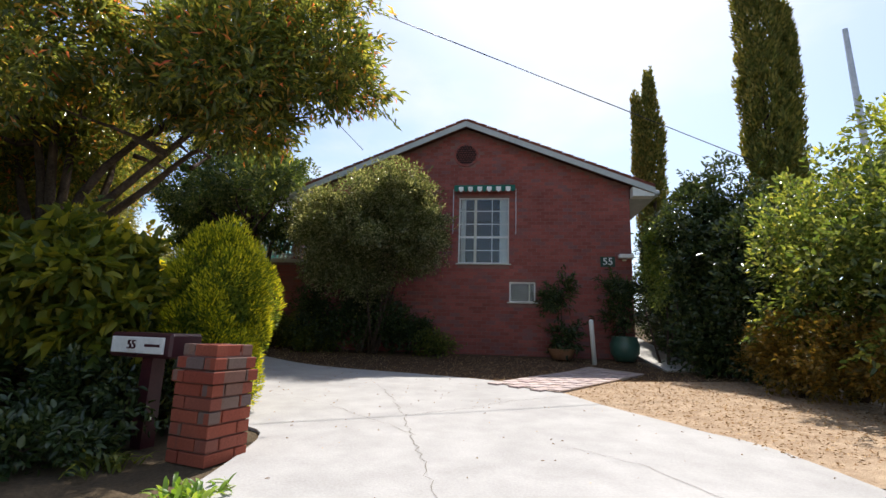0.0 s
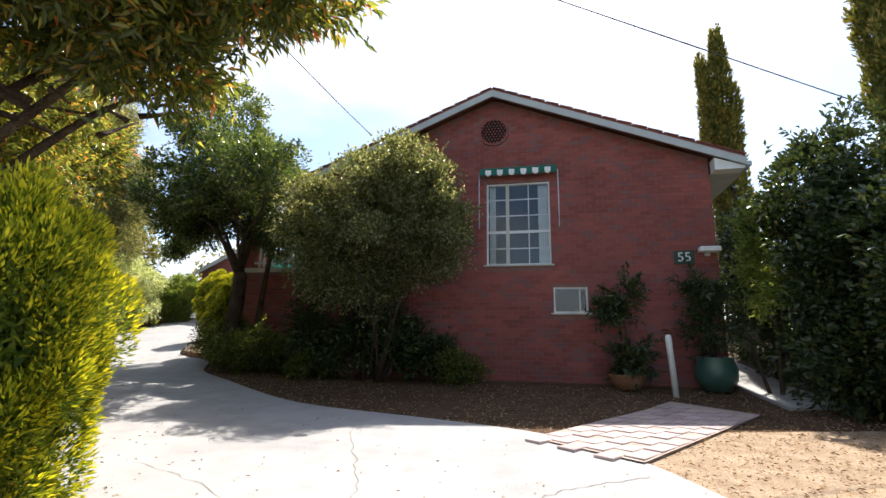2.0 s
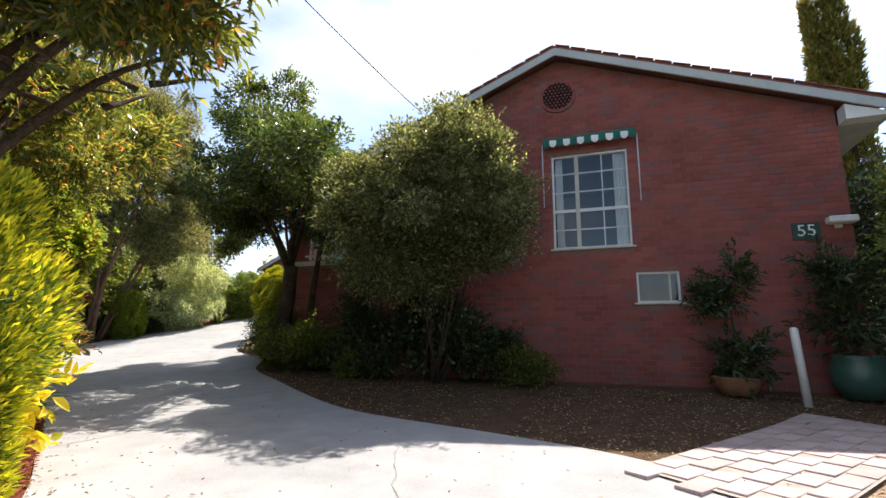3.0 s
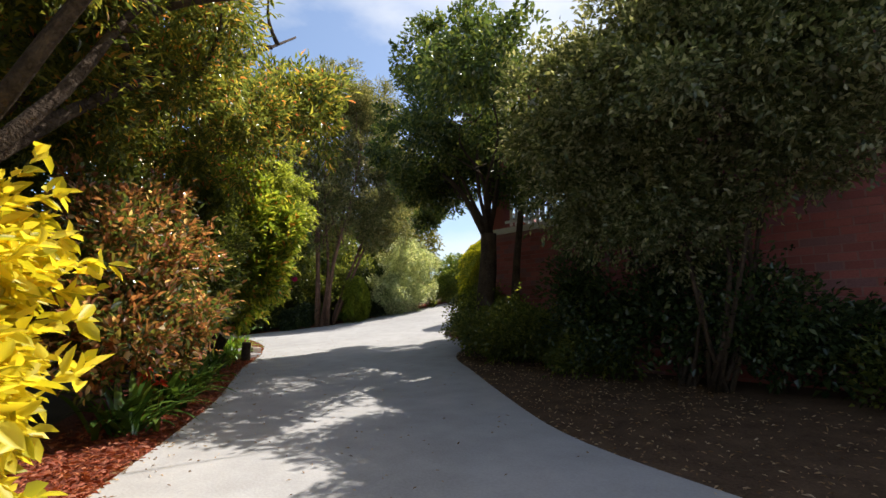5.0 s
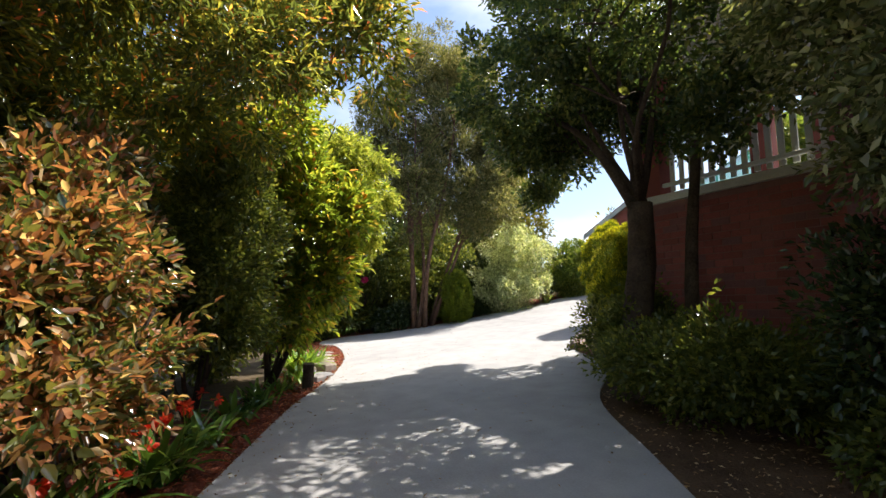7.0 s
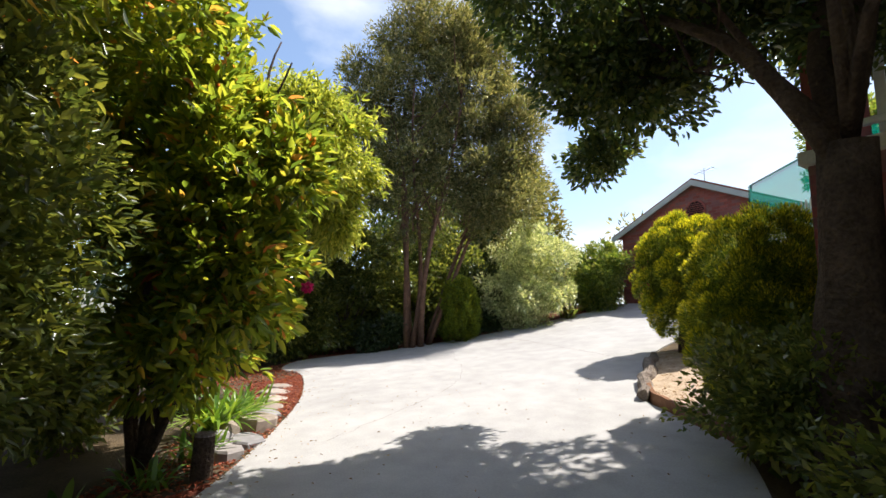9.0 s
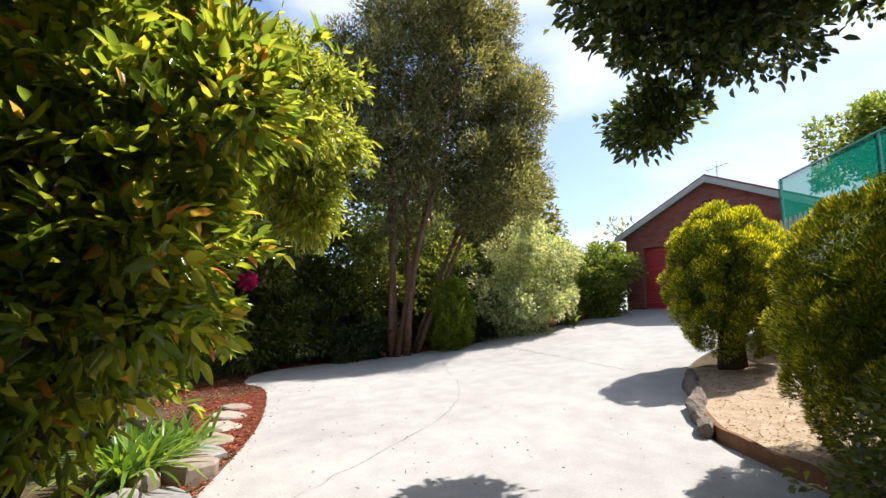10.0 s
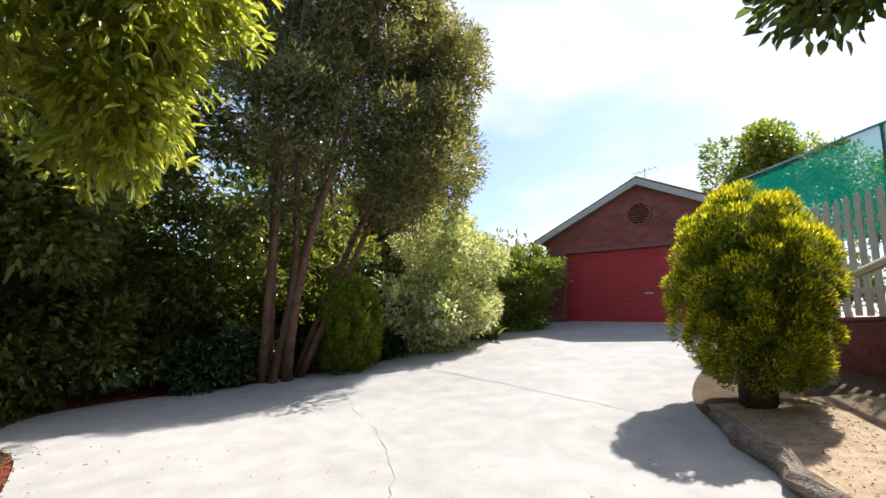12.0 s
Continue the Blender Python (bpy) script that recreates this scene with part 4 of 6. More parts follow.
# grevillea tree over the garden bed
rg = random.Random(5)
gb = on_land(-5.35, 6.2, -0.1)
knot = Vector((-5.2, 6.3, 1.9))
limbs = [branch(gb, knot, 0.24, 0.17, 5, 0.04, 0, rg)]
heads = [(-2.0, 6.8, 5.3), (-3.0, 7.2, 6.0), (-3.3, 8.2, 4.6), (-5.6, 8.2, 5.0), (-8.2, 10.2, 6.3), (-9.4, 8.4, 5.6), (-6.0, 6.6, 7.0), (-4.4, 6.0, 7.2), (-7.6, 6.4, 6.2)]
for h in heads:
    limbs.append(branch(knot + Vector((rg.uniform(-0.1, 0.1), 0, -0.15)), h, 0.075, 0.018, 10, 0.07, 0.3, rg))
    for _ in range(5):
        a = knot.lerp(Vector(h), rg.uniform(0.35, 0.9))
        limbs.append(branch(a, a + Vector((rg.uniform(-1.1, 1.1), rg.uniform(-1.1, 1.1), rg.uniform(-0.1, 1.0))), 0.04, 0.01, 6, 0.08, 0, rg))
grev = tree("grevillea_tree", "large spreading tree with narrow olive leaves and orange new tips", gb, limbs, BARK)
GREV_EGGS = [((-1.95, 6.75, 4.9), (1.2, 0.9, 1.3), 0.17), ((-3.2, 7.0, 5.3), (1.5, 0.9, 1.6), 0.22), ((-5.4, 5.0, 4.6), (1.9, 1.2, 1.7), 0.2), ((-3.3, 6.0, 4.4), (1.6, 0.8, 0.9), 0.12), ((-2.9, 6.9, 4.0), (0.9, 0.6, 0.75), 0.05),
             ((-8.3, 10.4, 4.9), (1.1, 0.9, 1.0), 0.09), ((-9.6, 8.2, 4.5), (2.0, 1.4, 2.0), 0.25), ((-7.9, 7.4, 5.0), (1.3, 1.0, 1.3), 0.14), ((-6.4, 6.0, 6.9), (2.6, 1.7, 1.2), 0.14), ((-6.6, 6.9, 3.9), (1.6, 0.6, 0.8), 0.12)]
NEAR_EGGS = [((-6.5, 7.2, 3.4), (1.3, 0.6, 0.7), 0.2), ((-6.8, 8.1, 4.2), (1.2, 0.7, 0.9), 0.26), ((-7.7, 9.2, 4.0), (1.0, 0.7, 1.0), 0.26), ((-5.8, 8.0, 4.8), (0.9, 0.6, 0.7), 0.14), ((-5.6, 6.9, 4.2), (1.1, 0.6, 0.7), 0.14)]
o = crown("crown", grev, L_GREV, GREV_EGGS, 42000, 0.15, 0.16, 0.042, 11, 0.3, -0.85, 0.5, 0.0, 1.0, 0.35, 30, False, 0.2, 0.2, "", 0.8, 0.02, 22, 600, 0.5, 0.16, 0.3)
local(o)

o = crown("crown", grev, L_GREV, NEAR_EGGS, 26000, 0.12, 0.1, 0.026, 17, 0.3, -0.85, 0.5, 0.0, 1.0, 0.35, 26, False, 0.2, 0.2, "", 0.8, 0.02, 22, 500, 0.35, 0.12, 0.3)
local(o)

# tree by the house
rg = random.Random(8)
tb = on_land(-7.25, 14.3, -0.1)
fork = Vector((-7.1, 14.4, 3.05))
limbs = [branch(tb, fork, 0.24, 0.17, 6, 0.02, 0, rg), branch(fork - Vector((0, 0, 0.3)), (-8.3, 14.1, 4.6), 0.09, 0.04, 6, 0.05, 0.15, rg), branch(fork - Vector((0, 0, 0.2)), (-7.3, 14.8, 5.6), 0.11, 0.04, 6, 0.05, 0.1, rg), branch(fork, (-4.9, 11.7, 4.8), 0.05, 0.01, 9, 0.08, 0.3, rg), branch(on_land(-6.6, 14.6, -0.1), (-6.3, 14.7, 4.6), 0.11, 0.05, 6, 0.03, 0, rg)]
for h in ((-9.2, 14.5, 5.2), (-9.6, 14.9, 5.2), (-7.6, 14.0, 7.4), (-6.2, 13.6, 6.4), (-8.2, 15.6, 6.0), (-6.4, 13.0, 5.4)):
    limbs.append(branch(fork, h, 0.05, 0.008, 9, 0.13, 0.35, rg))
    for _ in range(7):
        a = fork.lerp(Vector(h), rg.uniform(0.4, 0.9))
        limbs.append(branch(a, a + Vector((rg.uniform(-0.9, 0.9), rg.uniform(-0.9, 0.9), rg.uniform(-0.3, 0.7))), 0.022, 0.007, 5, 0.1, 0, rg))
house_tree = tree("shade_tree", "leafy green tree with a forked dark trunk beside the house", tb, limbs, BARK)
# Some sparse, low-share eggs are added only to shade and dapple the driveway.
o = crown("crown", house_tree, L_TREE, [((-7.8, 13.8, 6.8), (1.5, 1.4, 1.6), 0.19), ((-8.7, 14.0, 5.1), (1.5, 1.5, 1.1), 0.26), ((-6.2, 13.7, 4.9), (1.1, 0.8, 1.1), 0.05), ((-9.25, 14.7, 4.4), (0.85, 0.9, 0.75), 0.12), ((-9.85, 15.2, 3.95), (0.5, 0.45, 0.4), 0.035), ((-6.9, 12.7, 5.3), (1.2, 0.8, 0.7), 0.03), ((-4.7, 11.4, 4.9), (0.9, 0.7, 0.65), 0.045), ((-5.9, 12.4, 5.5), (1.1, 0.8, 0.6), 0.045), ((-5.6, 13.6, 5.4), (0.6, 0.6, 0.5), 0.03), ((-5.1, 12.3, 5.2), (0.8, 0.7, 0.5), 0.03), ((-5.7, 14.3, 3.9), (0.7, 0.5, 0.7), 0.04), ((-7.9, 14.9, 5.0), (1.3, 1.0, 0.9), 0.10), ((-6.9, 15.0, 4.3), (0.9, 0.6, 0.8), 0.05), ((-8.3, 16.2, 5.6), (1.2, 1.0, 0.8), 0.07)], 52000, 0.13, 0.095, 0.055, 21, 0.4, -1.0, 0.4, 0.05, 1.0, 0.35, 40, gaps=0.26, lobes=14, sprigs=420, reach=0.25, grain=0.3, fill=0.02)
local(o)

# tall multi-stemmed tree in the hedge
rg = random.Random(12)
cb = on_land(-18.6, 16.9, -0.1)
limbs = []
for k in range(7):
    a = 2 * math.pi * k / 7
    foot = Vector(cb) + Vector((math.cos(a) * 0.28, math.sin(a) * 0.32, 0))
    top = Vector((-18.1 + math.cos(a) * 1.1, 17.4 + math.sin(a) * 1.9, rg.uniform(7.5, 10.5)))
    limbs.append(branch(foot, top, rg.uniform(0.07, 0.12), 0.02, 9, 0.05, 0, rg))
    for _ in range(7):
        s_ = foot.lerp(top, rg.uniform(0.4, 0.95))
        limbs.append(branch(s_, s_ + Vector((rg.uniform(-1.3, 1.3), rg.uniform(-1.3, 1.3), rg.uniform(0.6, 1.6))), 0.03, 0.008, 5, 0.06, 0, rg))
tall = tree("hedge_tree", "tall multi-stemmed tree with reddish bark and fine dull leaves", cb, limbs, RED_BARK)
tall_eggs = [((-18.3, 16.6, 6.2), (1.5, 1.7, 2.2), 0.16), ((-17.3, 18.7, 6.0), (1.2, 1.6, 1.9), 0.15), ((-18.9, 15.6, 8.3), (1.5, 1.6, 2.2), 0.17), ((-17.7, 17.6, 8.8), (1.6, 1.7, 2.4), 0.18),
             ((-16.9, 19.3, 7.9), (1.0, 1.2, 1.8), 0.11), ((-18.4, 16.6, 11.0), (1.4, 1.6, 1.7), 0.13), ((-17.6, 18.4, 10.6), (1.2, 1.3, 1.5), 0.10)]
o = crown("crown", tall, L_COLUMN, tall_eggs, 92000, 0.2, 0.145, 0.04, 31, 0.3, -1.0, 0.4, 0.3, 0.9, 0.35, 40, False, 0.2, 0.15, "", 1.1, 0.05, 12, 900, 0.35, 0.08, 0.3)
local(o)

# drooping lime-green tree at the bend
rg = random.Random(14)
lb = on_land(-14.0, 10.6, -0.1)
limbs = [branch(lb, (-14.0, 11.2, 3.6), 0.13, 0.08, 6, 0.04, 0, rg)] + [branch((-14.0, 11.2, 3.2), h, 0.06, 0.012, 7, 0.06, 0.3, rg) for h in ((-13.4, 12.8, 5.4), (-14.8, 12.6, 5.2), (-12.8, 11.6, 5.6), (-15.4, 11.2, 5.6), (-14.0, 11.6, 6.6))]
lime = tree("lime_tree", "small tree with drooping bright lime-green leaves", lb, limbs, BARK)
o = crown("crown", lime, L_LIME, [((-13.8, 12.35, 4.6), (0.95, 0.95, 1.3), 0.42), ((-14.9, 12.0, 4.9), (1.5, 1.3, 1.6), 0.4), ((-14.0, 12.7, 3.5), (0.5, 0.5, 0.6), 0.12)], 17000, 0.13, 0.14, 0.042, 33, 0.4, -1.0, 0.35, -0.55, 0.8, 0.35, 30, lobes=14, sprigs=360, grain=0.35, gaps=0.28, fill=0.01)
local(o)

# flowering broad-leaved shrub beside the drive
rg = random.Random(15)
rb = on_land(-11.3, 10.2, -0.05)
rhodo = tree("flowering_shrub", "tall broad-leaved shrub with glossy leaves and a magenta bloom", rb, [branch(rb, h, 0.045, 0.012, 7, 0.07, 0.1, rg) for h in ((-10.6, 11.2, 2.2), (-11.2, 11.3, 3.0), (-12.0, 11.1, 3.4), (-10.4, 10.4, 3.4), (-11.4, 10.4, 4.2), (-10.7, 10.9, 2.8), (-12.2, 10.6, 2.6))], BARK)
o = crown("crown", rhodo, L_RHODO, [((-11.3, 10.5, 3.1), (1.35, 0.95, 1.5), 0.5), ((-10.7, 10.75, 2.2), (0.75, 0.75, 0.9), 0.26), ((-11.2, 9.9, 4.5), (1.5, 0.9, 1.3), 0.24), ((-11.2, 10.5, 1.5), (1.1, 0.6, 0.7), 0.18), ((-10.45, 11.2, 3.15), (0.4, 0.4, 0.6), 0.06)], 17000, 0.085, 0.15, 0.06, 35, 0.4, -0.95, 0.8, 0.15, 0.7, 0.3, 9, True, 0.15, 0.25, "", 0.8, 0.05, 16, 160, 0.4, 0.02, 0.4)
local(o)
rngp = np.random.default_rng(2)
bc = np.array((-10.2, 11.44, 2.0))
pd = unit(rngp.normal(size=(46, 3)))
o = leaves("bloom", bc + pd * 0.012, pd, 0.055, 0.035, PETAL_PINK, rhodo, rngp, 0.1, 0.3, True, "round magenta bloom")
local(o)

# golden-leaved shrub
gs = shrub("golden_shrub", "dense shrub with large golden-yellow leaves", on_land(-4.35, 6.2), BARK, 6, 1.5, 0.7, 41)
o = crown("crown", gs, L_GOLD, [((-4.25, 6.2, 1.15), (0.95, 0.85, 0.95), 0.8), ((-4.3, 6.45, 0.85), (0.65, 0.45, 0.8), 0.4), ((-3.95, 6.55, 0.7), (0.6, 0.45, 0.72), 0.35)], 9000, 0.1, 0.13, 0.07, 42, 0.55, -0.9, 0.7, -0.05, 0.7, 0.2, 14, True, 0.15, 0.25)
local(o)
gs = shrub("golden_shrub", "leafy golden shrub behind the letterbox, leaf colour darkened to stand in for shade", on_land(-3.5, 5.0), BARK, 6, 1.4, 0.7, 43)
o = crown("crown", gs, L_GOLD_SHADED, [((-3.45, 4.95, 1.25), (0.95, 0.7, 0.85), 0.55), ((-4.6, 4.6, 1.3), (1.0, 0.7, 0.9), 0.3), ((-2.75, 5.0, 0.85), (0.55, 0.45, 0.6), 0.15)], 9000, 0.1, 0.17, 0.085, 44, 0.55, -0.9, 0.7, -0.25, 0.7, 0.2, 14, True, 0.15, 0.25, "", 0.75, 0.1)
local(o)

# bronze shrub
bs = shrub("bronze_shrub", "rounded shrub with glossy bronze and green leaves", on_land(-7.0, 8.0), BARK, 6, 1.7, 0.7, 45)
o = crown("crown", bs, L_BRONZE, [((-7.2, 7.9, 1.8), (1.3, 0.85, 0.9), 0.7), ((-6.6, 8.15, 1.15), (0.85, 0.6, 0.6), 0.3), ((-7.7, 8.0, 0.9), (0.9, 0.6, 0.6), 0.2), ((-6.2, 7.5, 1.5), (0.8, 0.6, 0.9), 0.28), ((-5.6, 7.65, 0.95), (0.5, 0.4, 0.5), 0.1)], 22000, 0.09, 0.085, 0.04, 46, 0.45, -0.9, 0.5, 0.2, 0.9, 0.5, 12, lobes=18, sprigs=260, reach=0.3, gaps=0.08, grain=0.3)
local(o)
us = shrub("green_shrub", "bright green leafy shrub under the trees", on_land(-9.6, 9.0), BARK, 5, 2.4, 0.7, 47)
o = crown("crown", us, L_UNDER, [((-9.6, 9.2, 2.2), (1.1, 0.85, 1.6), 1.0)], 15000, 0.16, 0.09, 0.04, 48, 0.45, -0.9, 0.5, 0.1, 0.9, 0.3, 24)
local(o)
ds = shrub("green_shrub", "dark leafy shrub deep in the garden bed", on_land(-11.8, 8.4), BARK, 5, 2.4, 0.7, 49)
o = crown("crown", ds, L_UNDER, [((-12.2, 8.3, 2.0), (2.0, 1.2, 1.9), 0.6), ((-9.4, 6.2, 2.7), (2.4, 1.2, 2.6), 0.4), ((-13.2, 9.3, 0.8), (1.3, 0.7, 0.8), 0.16), ((-7.0, 5.2, 1.2), (1.6, 0.8, 1.2), 0.15), ((-8.6, 6.8, 1.2), (1.3, 0.8, 1.2), 0.12)], 30000, 0.22, 0.125, 0.055, 50, 0.4, -0.9, 0.5, 0.1, 0.9, 0.3, 24, False, gaps=-0.35, fill=0.2)
local(o)


bt = shrub("back_tree", "dense dark tree deep in the garden behind the bed", on_land(-11.5, 6.2), BARK, 5, 4.5, 1.2, 151, "tree")
o = crown("crown", bt, L_TREE, [((-11.2, 6.4, 4.6), (2.3, 1.5, 2.4), 0.4), ((-13.6, 8.4, 5.0), (2.0, 1.3, 2.2), 0.3), ((-9.0, 4.9, 5.4), (2.0, 1.4, 1.9), 0.3)], 30000, 0.22, 0.14, 0.06, 152, 0.4, -0.9, 0.5, 0.0, 0.9, 0.3, 30, False, gaps=-0.1, fill=0.12)
local(o)
# Hedge added to block side light; its last two eggs stand out of view.
bh = shrub("shading_hedge", "tall dense dark boundary hedge, added to block light beside the garden bed", on_land(-7.0, 2.6), BARK, 9, 2.2, 1.6, 51)
# Dark leaf colour here stands in for canopy shade.
o = crown("crown", bh, L_DARK, [((-2.9, 5.3, 0.35), (0.9, 0.5, 0.45), 0.1), ((-4.6, 3.7, 0.8), (1.3, 0.7, 1.0), 0.2), ((-6.6, 3.4, 2.0), (1.9, 1.1, 2.1), 0.4), ((-9.4, 4.0, 2.6), (2.2, 1.6, 2.6), 0.4), ((-4.7, 1.6, 1.5), (1.0, 1.5, 1.6), 0.2), ((-4.9, -1.2, 1.5), (1.0, 1.6, 1.6), 0.2)], 28000, 0.2, 0.12, 0.06, 52, 0.4, -0.9, 0.5, 0.1, 0.9, 0.3, 30, False, gaps=-0.35, fill=0.25)
local(o)


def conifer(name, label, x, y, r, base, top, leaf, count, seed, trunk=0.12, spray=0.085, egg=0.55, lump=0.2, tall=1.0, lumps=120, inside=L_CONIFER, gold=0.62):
    """A clipped conifer: sprays that stand out of rounded lumps on an egg-shaped body."""
    ob = thing(name, label, "conifer", on_land(x, y), 0, "garden conifers")
    v, f = tube([[((x, y, land(y) - 0.05), trunk), ((x, y, base + 0.3), trunk * 0.8), ((x, y, (base + top) / 2), 0.04)]], 8)
    local(flat("trunk", v, f, BARK, ob, "", True))
    rng = np.random.default_rng(seed)
    h = top - base - lump * tall * 0.7
    u = (np.arange(lumps) + rng.uniform(0, 1, lumps)) / lumps
    u = 0.04 + 0.96 * u
    a = np.arange(lumps) * 2.39996 + rng.normal(0, 0.35, lumps)
    prof = np.sqrt(np.clip(1 - ((u - (1 - egg)) / np.where(u > 1 - egg, egg, 1 - egg)) ** 2, 0.0, 1)) ** 0.85
    rad = (r - lump * 0.75) * prof * rng.uniform(0.76, 1.08, lumps)
    c = np.stack([x + np.cos(a) * rad, y + np.sin(a) * rad, base + lump * 0.3 + u * h], 1)
    out = unit(np.stack([np.cos(a) * prof, np.sin(a) * prof, 0.25 + (u - 0.35) * 1.5], 1))
    per = count // lumps
    d = unit(rng.normal(size=(lumps * per, 3)) + np.repeat(out, per, 0) * 0.8)
    size = np.repeat(lump * rng.uniform(0.65, 1.25, (lumps, 1)), per, 0)
    rr = rng.uniform(0.6, 1.05, (lumps * per, 1))
    p = np.repeat(c, per, 0) + d * size * (1, 1, tall) * rr
    ax = d + np.repeat(out, per, 0) * 0.4 + rng.normal(size=p.shape) * 0.35 + (0, 0, 0.55)
    # Upward, outward sprays get the brighter leaf: real tip colour plus painted sunlight.
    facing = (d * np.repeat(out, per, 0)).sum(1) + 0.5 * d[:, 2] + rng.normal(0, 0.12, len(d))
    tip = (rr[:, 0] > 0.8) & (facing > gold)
    m = count // 7
    q = unit(rng.normal(size=(m, 3))) * rng.uniform(0, 1, (m, 1)) ** 0.4 * 0.72 * np.array((r, r, (top - base) / 2)) + (x, y, (base + top) / 2)
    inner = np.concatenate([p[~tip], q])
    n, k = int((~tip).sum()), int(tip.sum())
    local(leaves("foliage", inner, np.concatenate([ax[~tip], rng.normal(size=q.shape) + (0, 0, 1)]), np.concatenate([spray * rng.uniform(0.6, 1.4, n), np.full(m, spray * 2.4)]), np.concatenate([np.full(n, spray * 0.3), np.full(m, spray * 0.9)]), inside, ob, rng, 0.1, 0.05, False, "green inner and lower foliage, its colour also standing in for shade"))
    local(leaves("new_growth", p[tip], ax[tip], spray * rng.uniform(0.7, 1.5, k), spray * 0.32, leaf, ob, rng, 0.1, 0.05, False, "shoot tips on upper outer sides, brighter leaf colour standing in for sunlight"))
    return ob


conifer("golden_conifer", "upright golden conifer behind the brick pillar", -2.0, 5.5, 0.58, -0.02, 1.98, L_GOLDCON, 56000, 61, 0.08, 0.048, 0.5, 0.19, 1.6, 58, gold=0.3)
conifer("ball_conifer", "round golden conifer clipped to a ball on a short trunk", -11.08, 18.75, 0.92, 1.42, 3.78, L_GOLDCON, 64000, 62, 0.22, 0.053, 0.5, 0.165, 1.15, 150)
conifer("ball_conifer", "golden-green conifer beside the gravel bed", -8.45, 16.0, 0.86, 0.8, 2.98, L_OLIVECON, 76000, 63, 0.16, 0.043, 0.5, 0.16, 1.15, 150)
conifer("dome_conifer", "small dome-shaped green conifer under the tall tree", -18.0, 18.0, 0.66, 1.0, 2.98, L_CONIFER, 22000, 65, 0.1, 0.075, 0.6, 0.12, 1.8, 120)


def cypress(label, x, y, r, top, seed, spires):
    """A columnar cypress: upright flame-shaped sprays on one or more spires (shift, radius, top)."""
    ob = thing("cypress", label, "cypress", on_land(x, y), 0, "cypresses")
    rng = np.random.default_rng(seed)
    g = land(y)
    all_spires = [(0.0, r, top)] + spires
    v, f = tube([[((x + sx * 0.4, y, g - 0.1), 0.14), ((x + sx, y, g + (st - g) * 0.8), 0.03)] for sx, sr, st in all_spires], 7)
    local(flat("trunk", v, f, BARK, ob, "", True))
    pos, ax = [], []
    for sx, sr, st in all_spires:
        n = int((st - g) * sr * 74)
        u = np.sort(rng.uniform(0.1, 0.985, n))
        a = np.arange(n) * 2.39996 + rng.normal(0, 0.5, n)
        rad = sr * np.clip((1 - u) * 3.6, 0.06, 1) ** 0.8 * rng.uniform(0.55, 1.0, n)
        c = np.stack([x + sx * (0.4 + 0.6 * u) + np.cos(a) * rad, y + np.sin(a) * rad, g + u * (st - g)], 1)
        many = 64
        d = unit(rng.normal(size=(n * many, 3)))
        size = np.repeat(np.stack([0.11 * np.ones(n), 0.11 * np.ones(n), rng.uniform(0.22, 0.5, n)], 1), many, 0)
        lean = np.repeat(np.stack([np.cos(a), np.sin(a), 0 * a], 1), many, 0)
        p = np.repeat(c, many, 0) + d * size * rng.uniform(0.5, 1.0, (n * many, 1)) + lean * (d[:, 2:3] * 0.05)
        pos.append(p)
        ax.append(d * 0.6 + lean * 0.3 + rng.normal(size=p.shape) * 0.3 + (0, 0, 1.1))
    pos, ax = np.concatenate(pos), np.concatenate(ax)
    local(leaves("foliage", pos, ax, 0.15 * rng.uniform(0.6, 1.3, len(pos)), 0.06, L_CYPRESS, ob, rng, 0.1, 0.05, False))
    return ob


cypress("tall slender cypress behind the house", 6.6, 17.9, 0.40, 11.15, 71, [(-0.5, 0.24, 10.3)])
cypress("broad tall cypress beyond the side hedge", 8.05, 13.2, 0.56, 14.6, 72, [(0.72, 0.30, 10.2)])

# shrubs along the side boundary
rs = shrub("hedge_shrub", "tall dark glossy hedge shrub beside the house", on_land(6.3, 12.0), BARK, 6, 2.6, 0.8, 81)
o = crown("crown", rs, L_DARK, [((6.1, 11.9, 2.7), (1.3, 1.5, 2.4), 0.75), ((6.1, 10.4, 1.9), (1.0, 1.0, 1.8), 0.22), ((5.9, 11.6, 0.9), (1.15, 1.5, 0.9), 0.18), ((6.9, 13.8, 1.6), (1.2, 1.4, 1.6), 0.2), ((6.1, 16.6, 2.8), (0.7, 1.2, 2.5), 0.15), ((6.0, 14.6, 1.9), (0.5, 1.3, 1.9), 0.15)], 34000, 0.15, 0.11, 0.06, 82, 0.5, -0.95, 0.6, 0.1, 0.9, 0.3, 30, False, gaps=-0.3, fill=0.2)
local(o)
rs = shrub("hedge_shrub", "green hedge shrub glinting in the sun", on_land(6.3, 8.6), BARK, 6, 2.4, 0.8, 83)
o = crown("crown", rs, L_GLINT, [((6.4, 8.5, 2.1), (1.3, 1.5, 2.0), 0.5), ((6.6, 7.0, 1.8), (1.45, 1.2, 1.8), 0.3), ((6.5, 5.2, 1.5), (1.6, 1.2, 1.6), 0.2)], 30000, 0.13, 0.095, 0.052, 84, 0.5, -0.95, 0.6, 0.1, 0.9, 0.3, 22, gaps=-0.1, fill=0.15, lobes=16)
local(o)
rs = shrub("light_shrub", "pale green shrub against the house corner", on_land(4.95, 12.75), BARK, 4, 1.8, 0.4, 85)
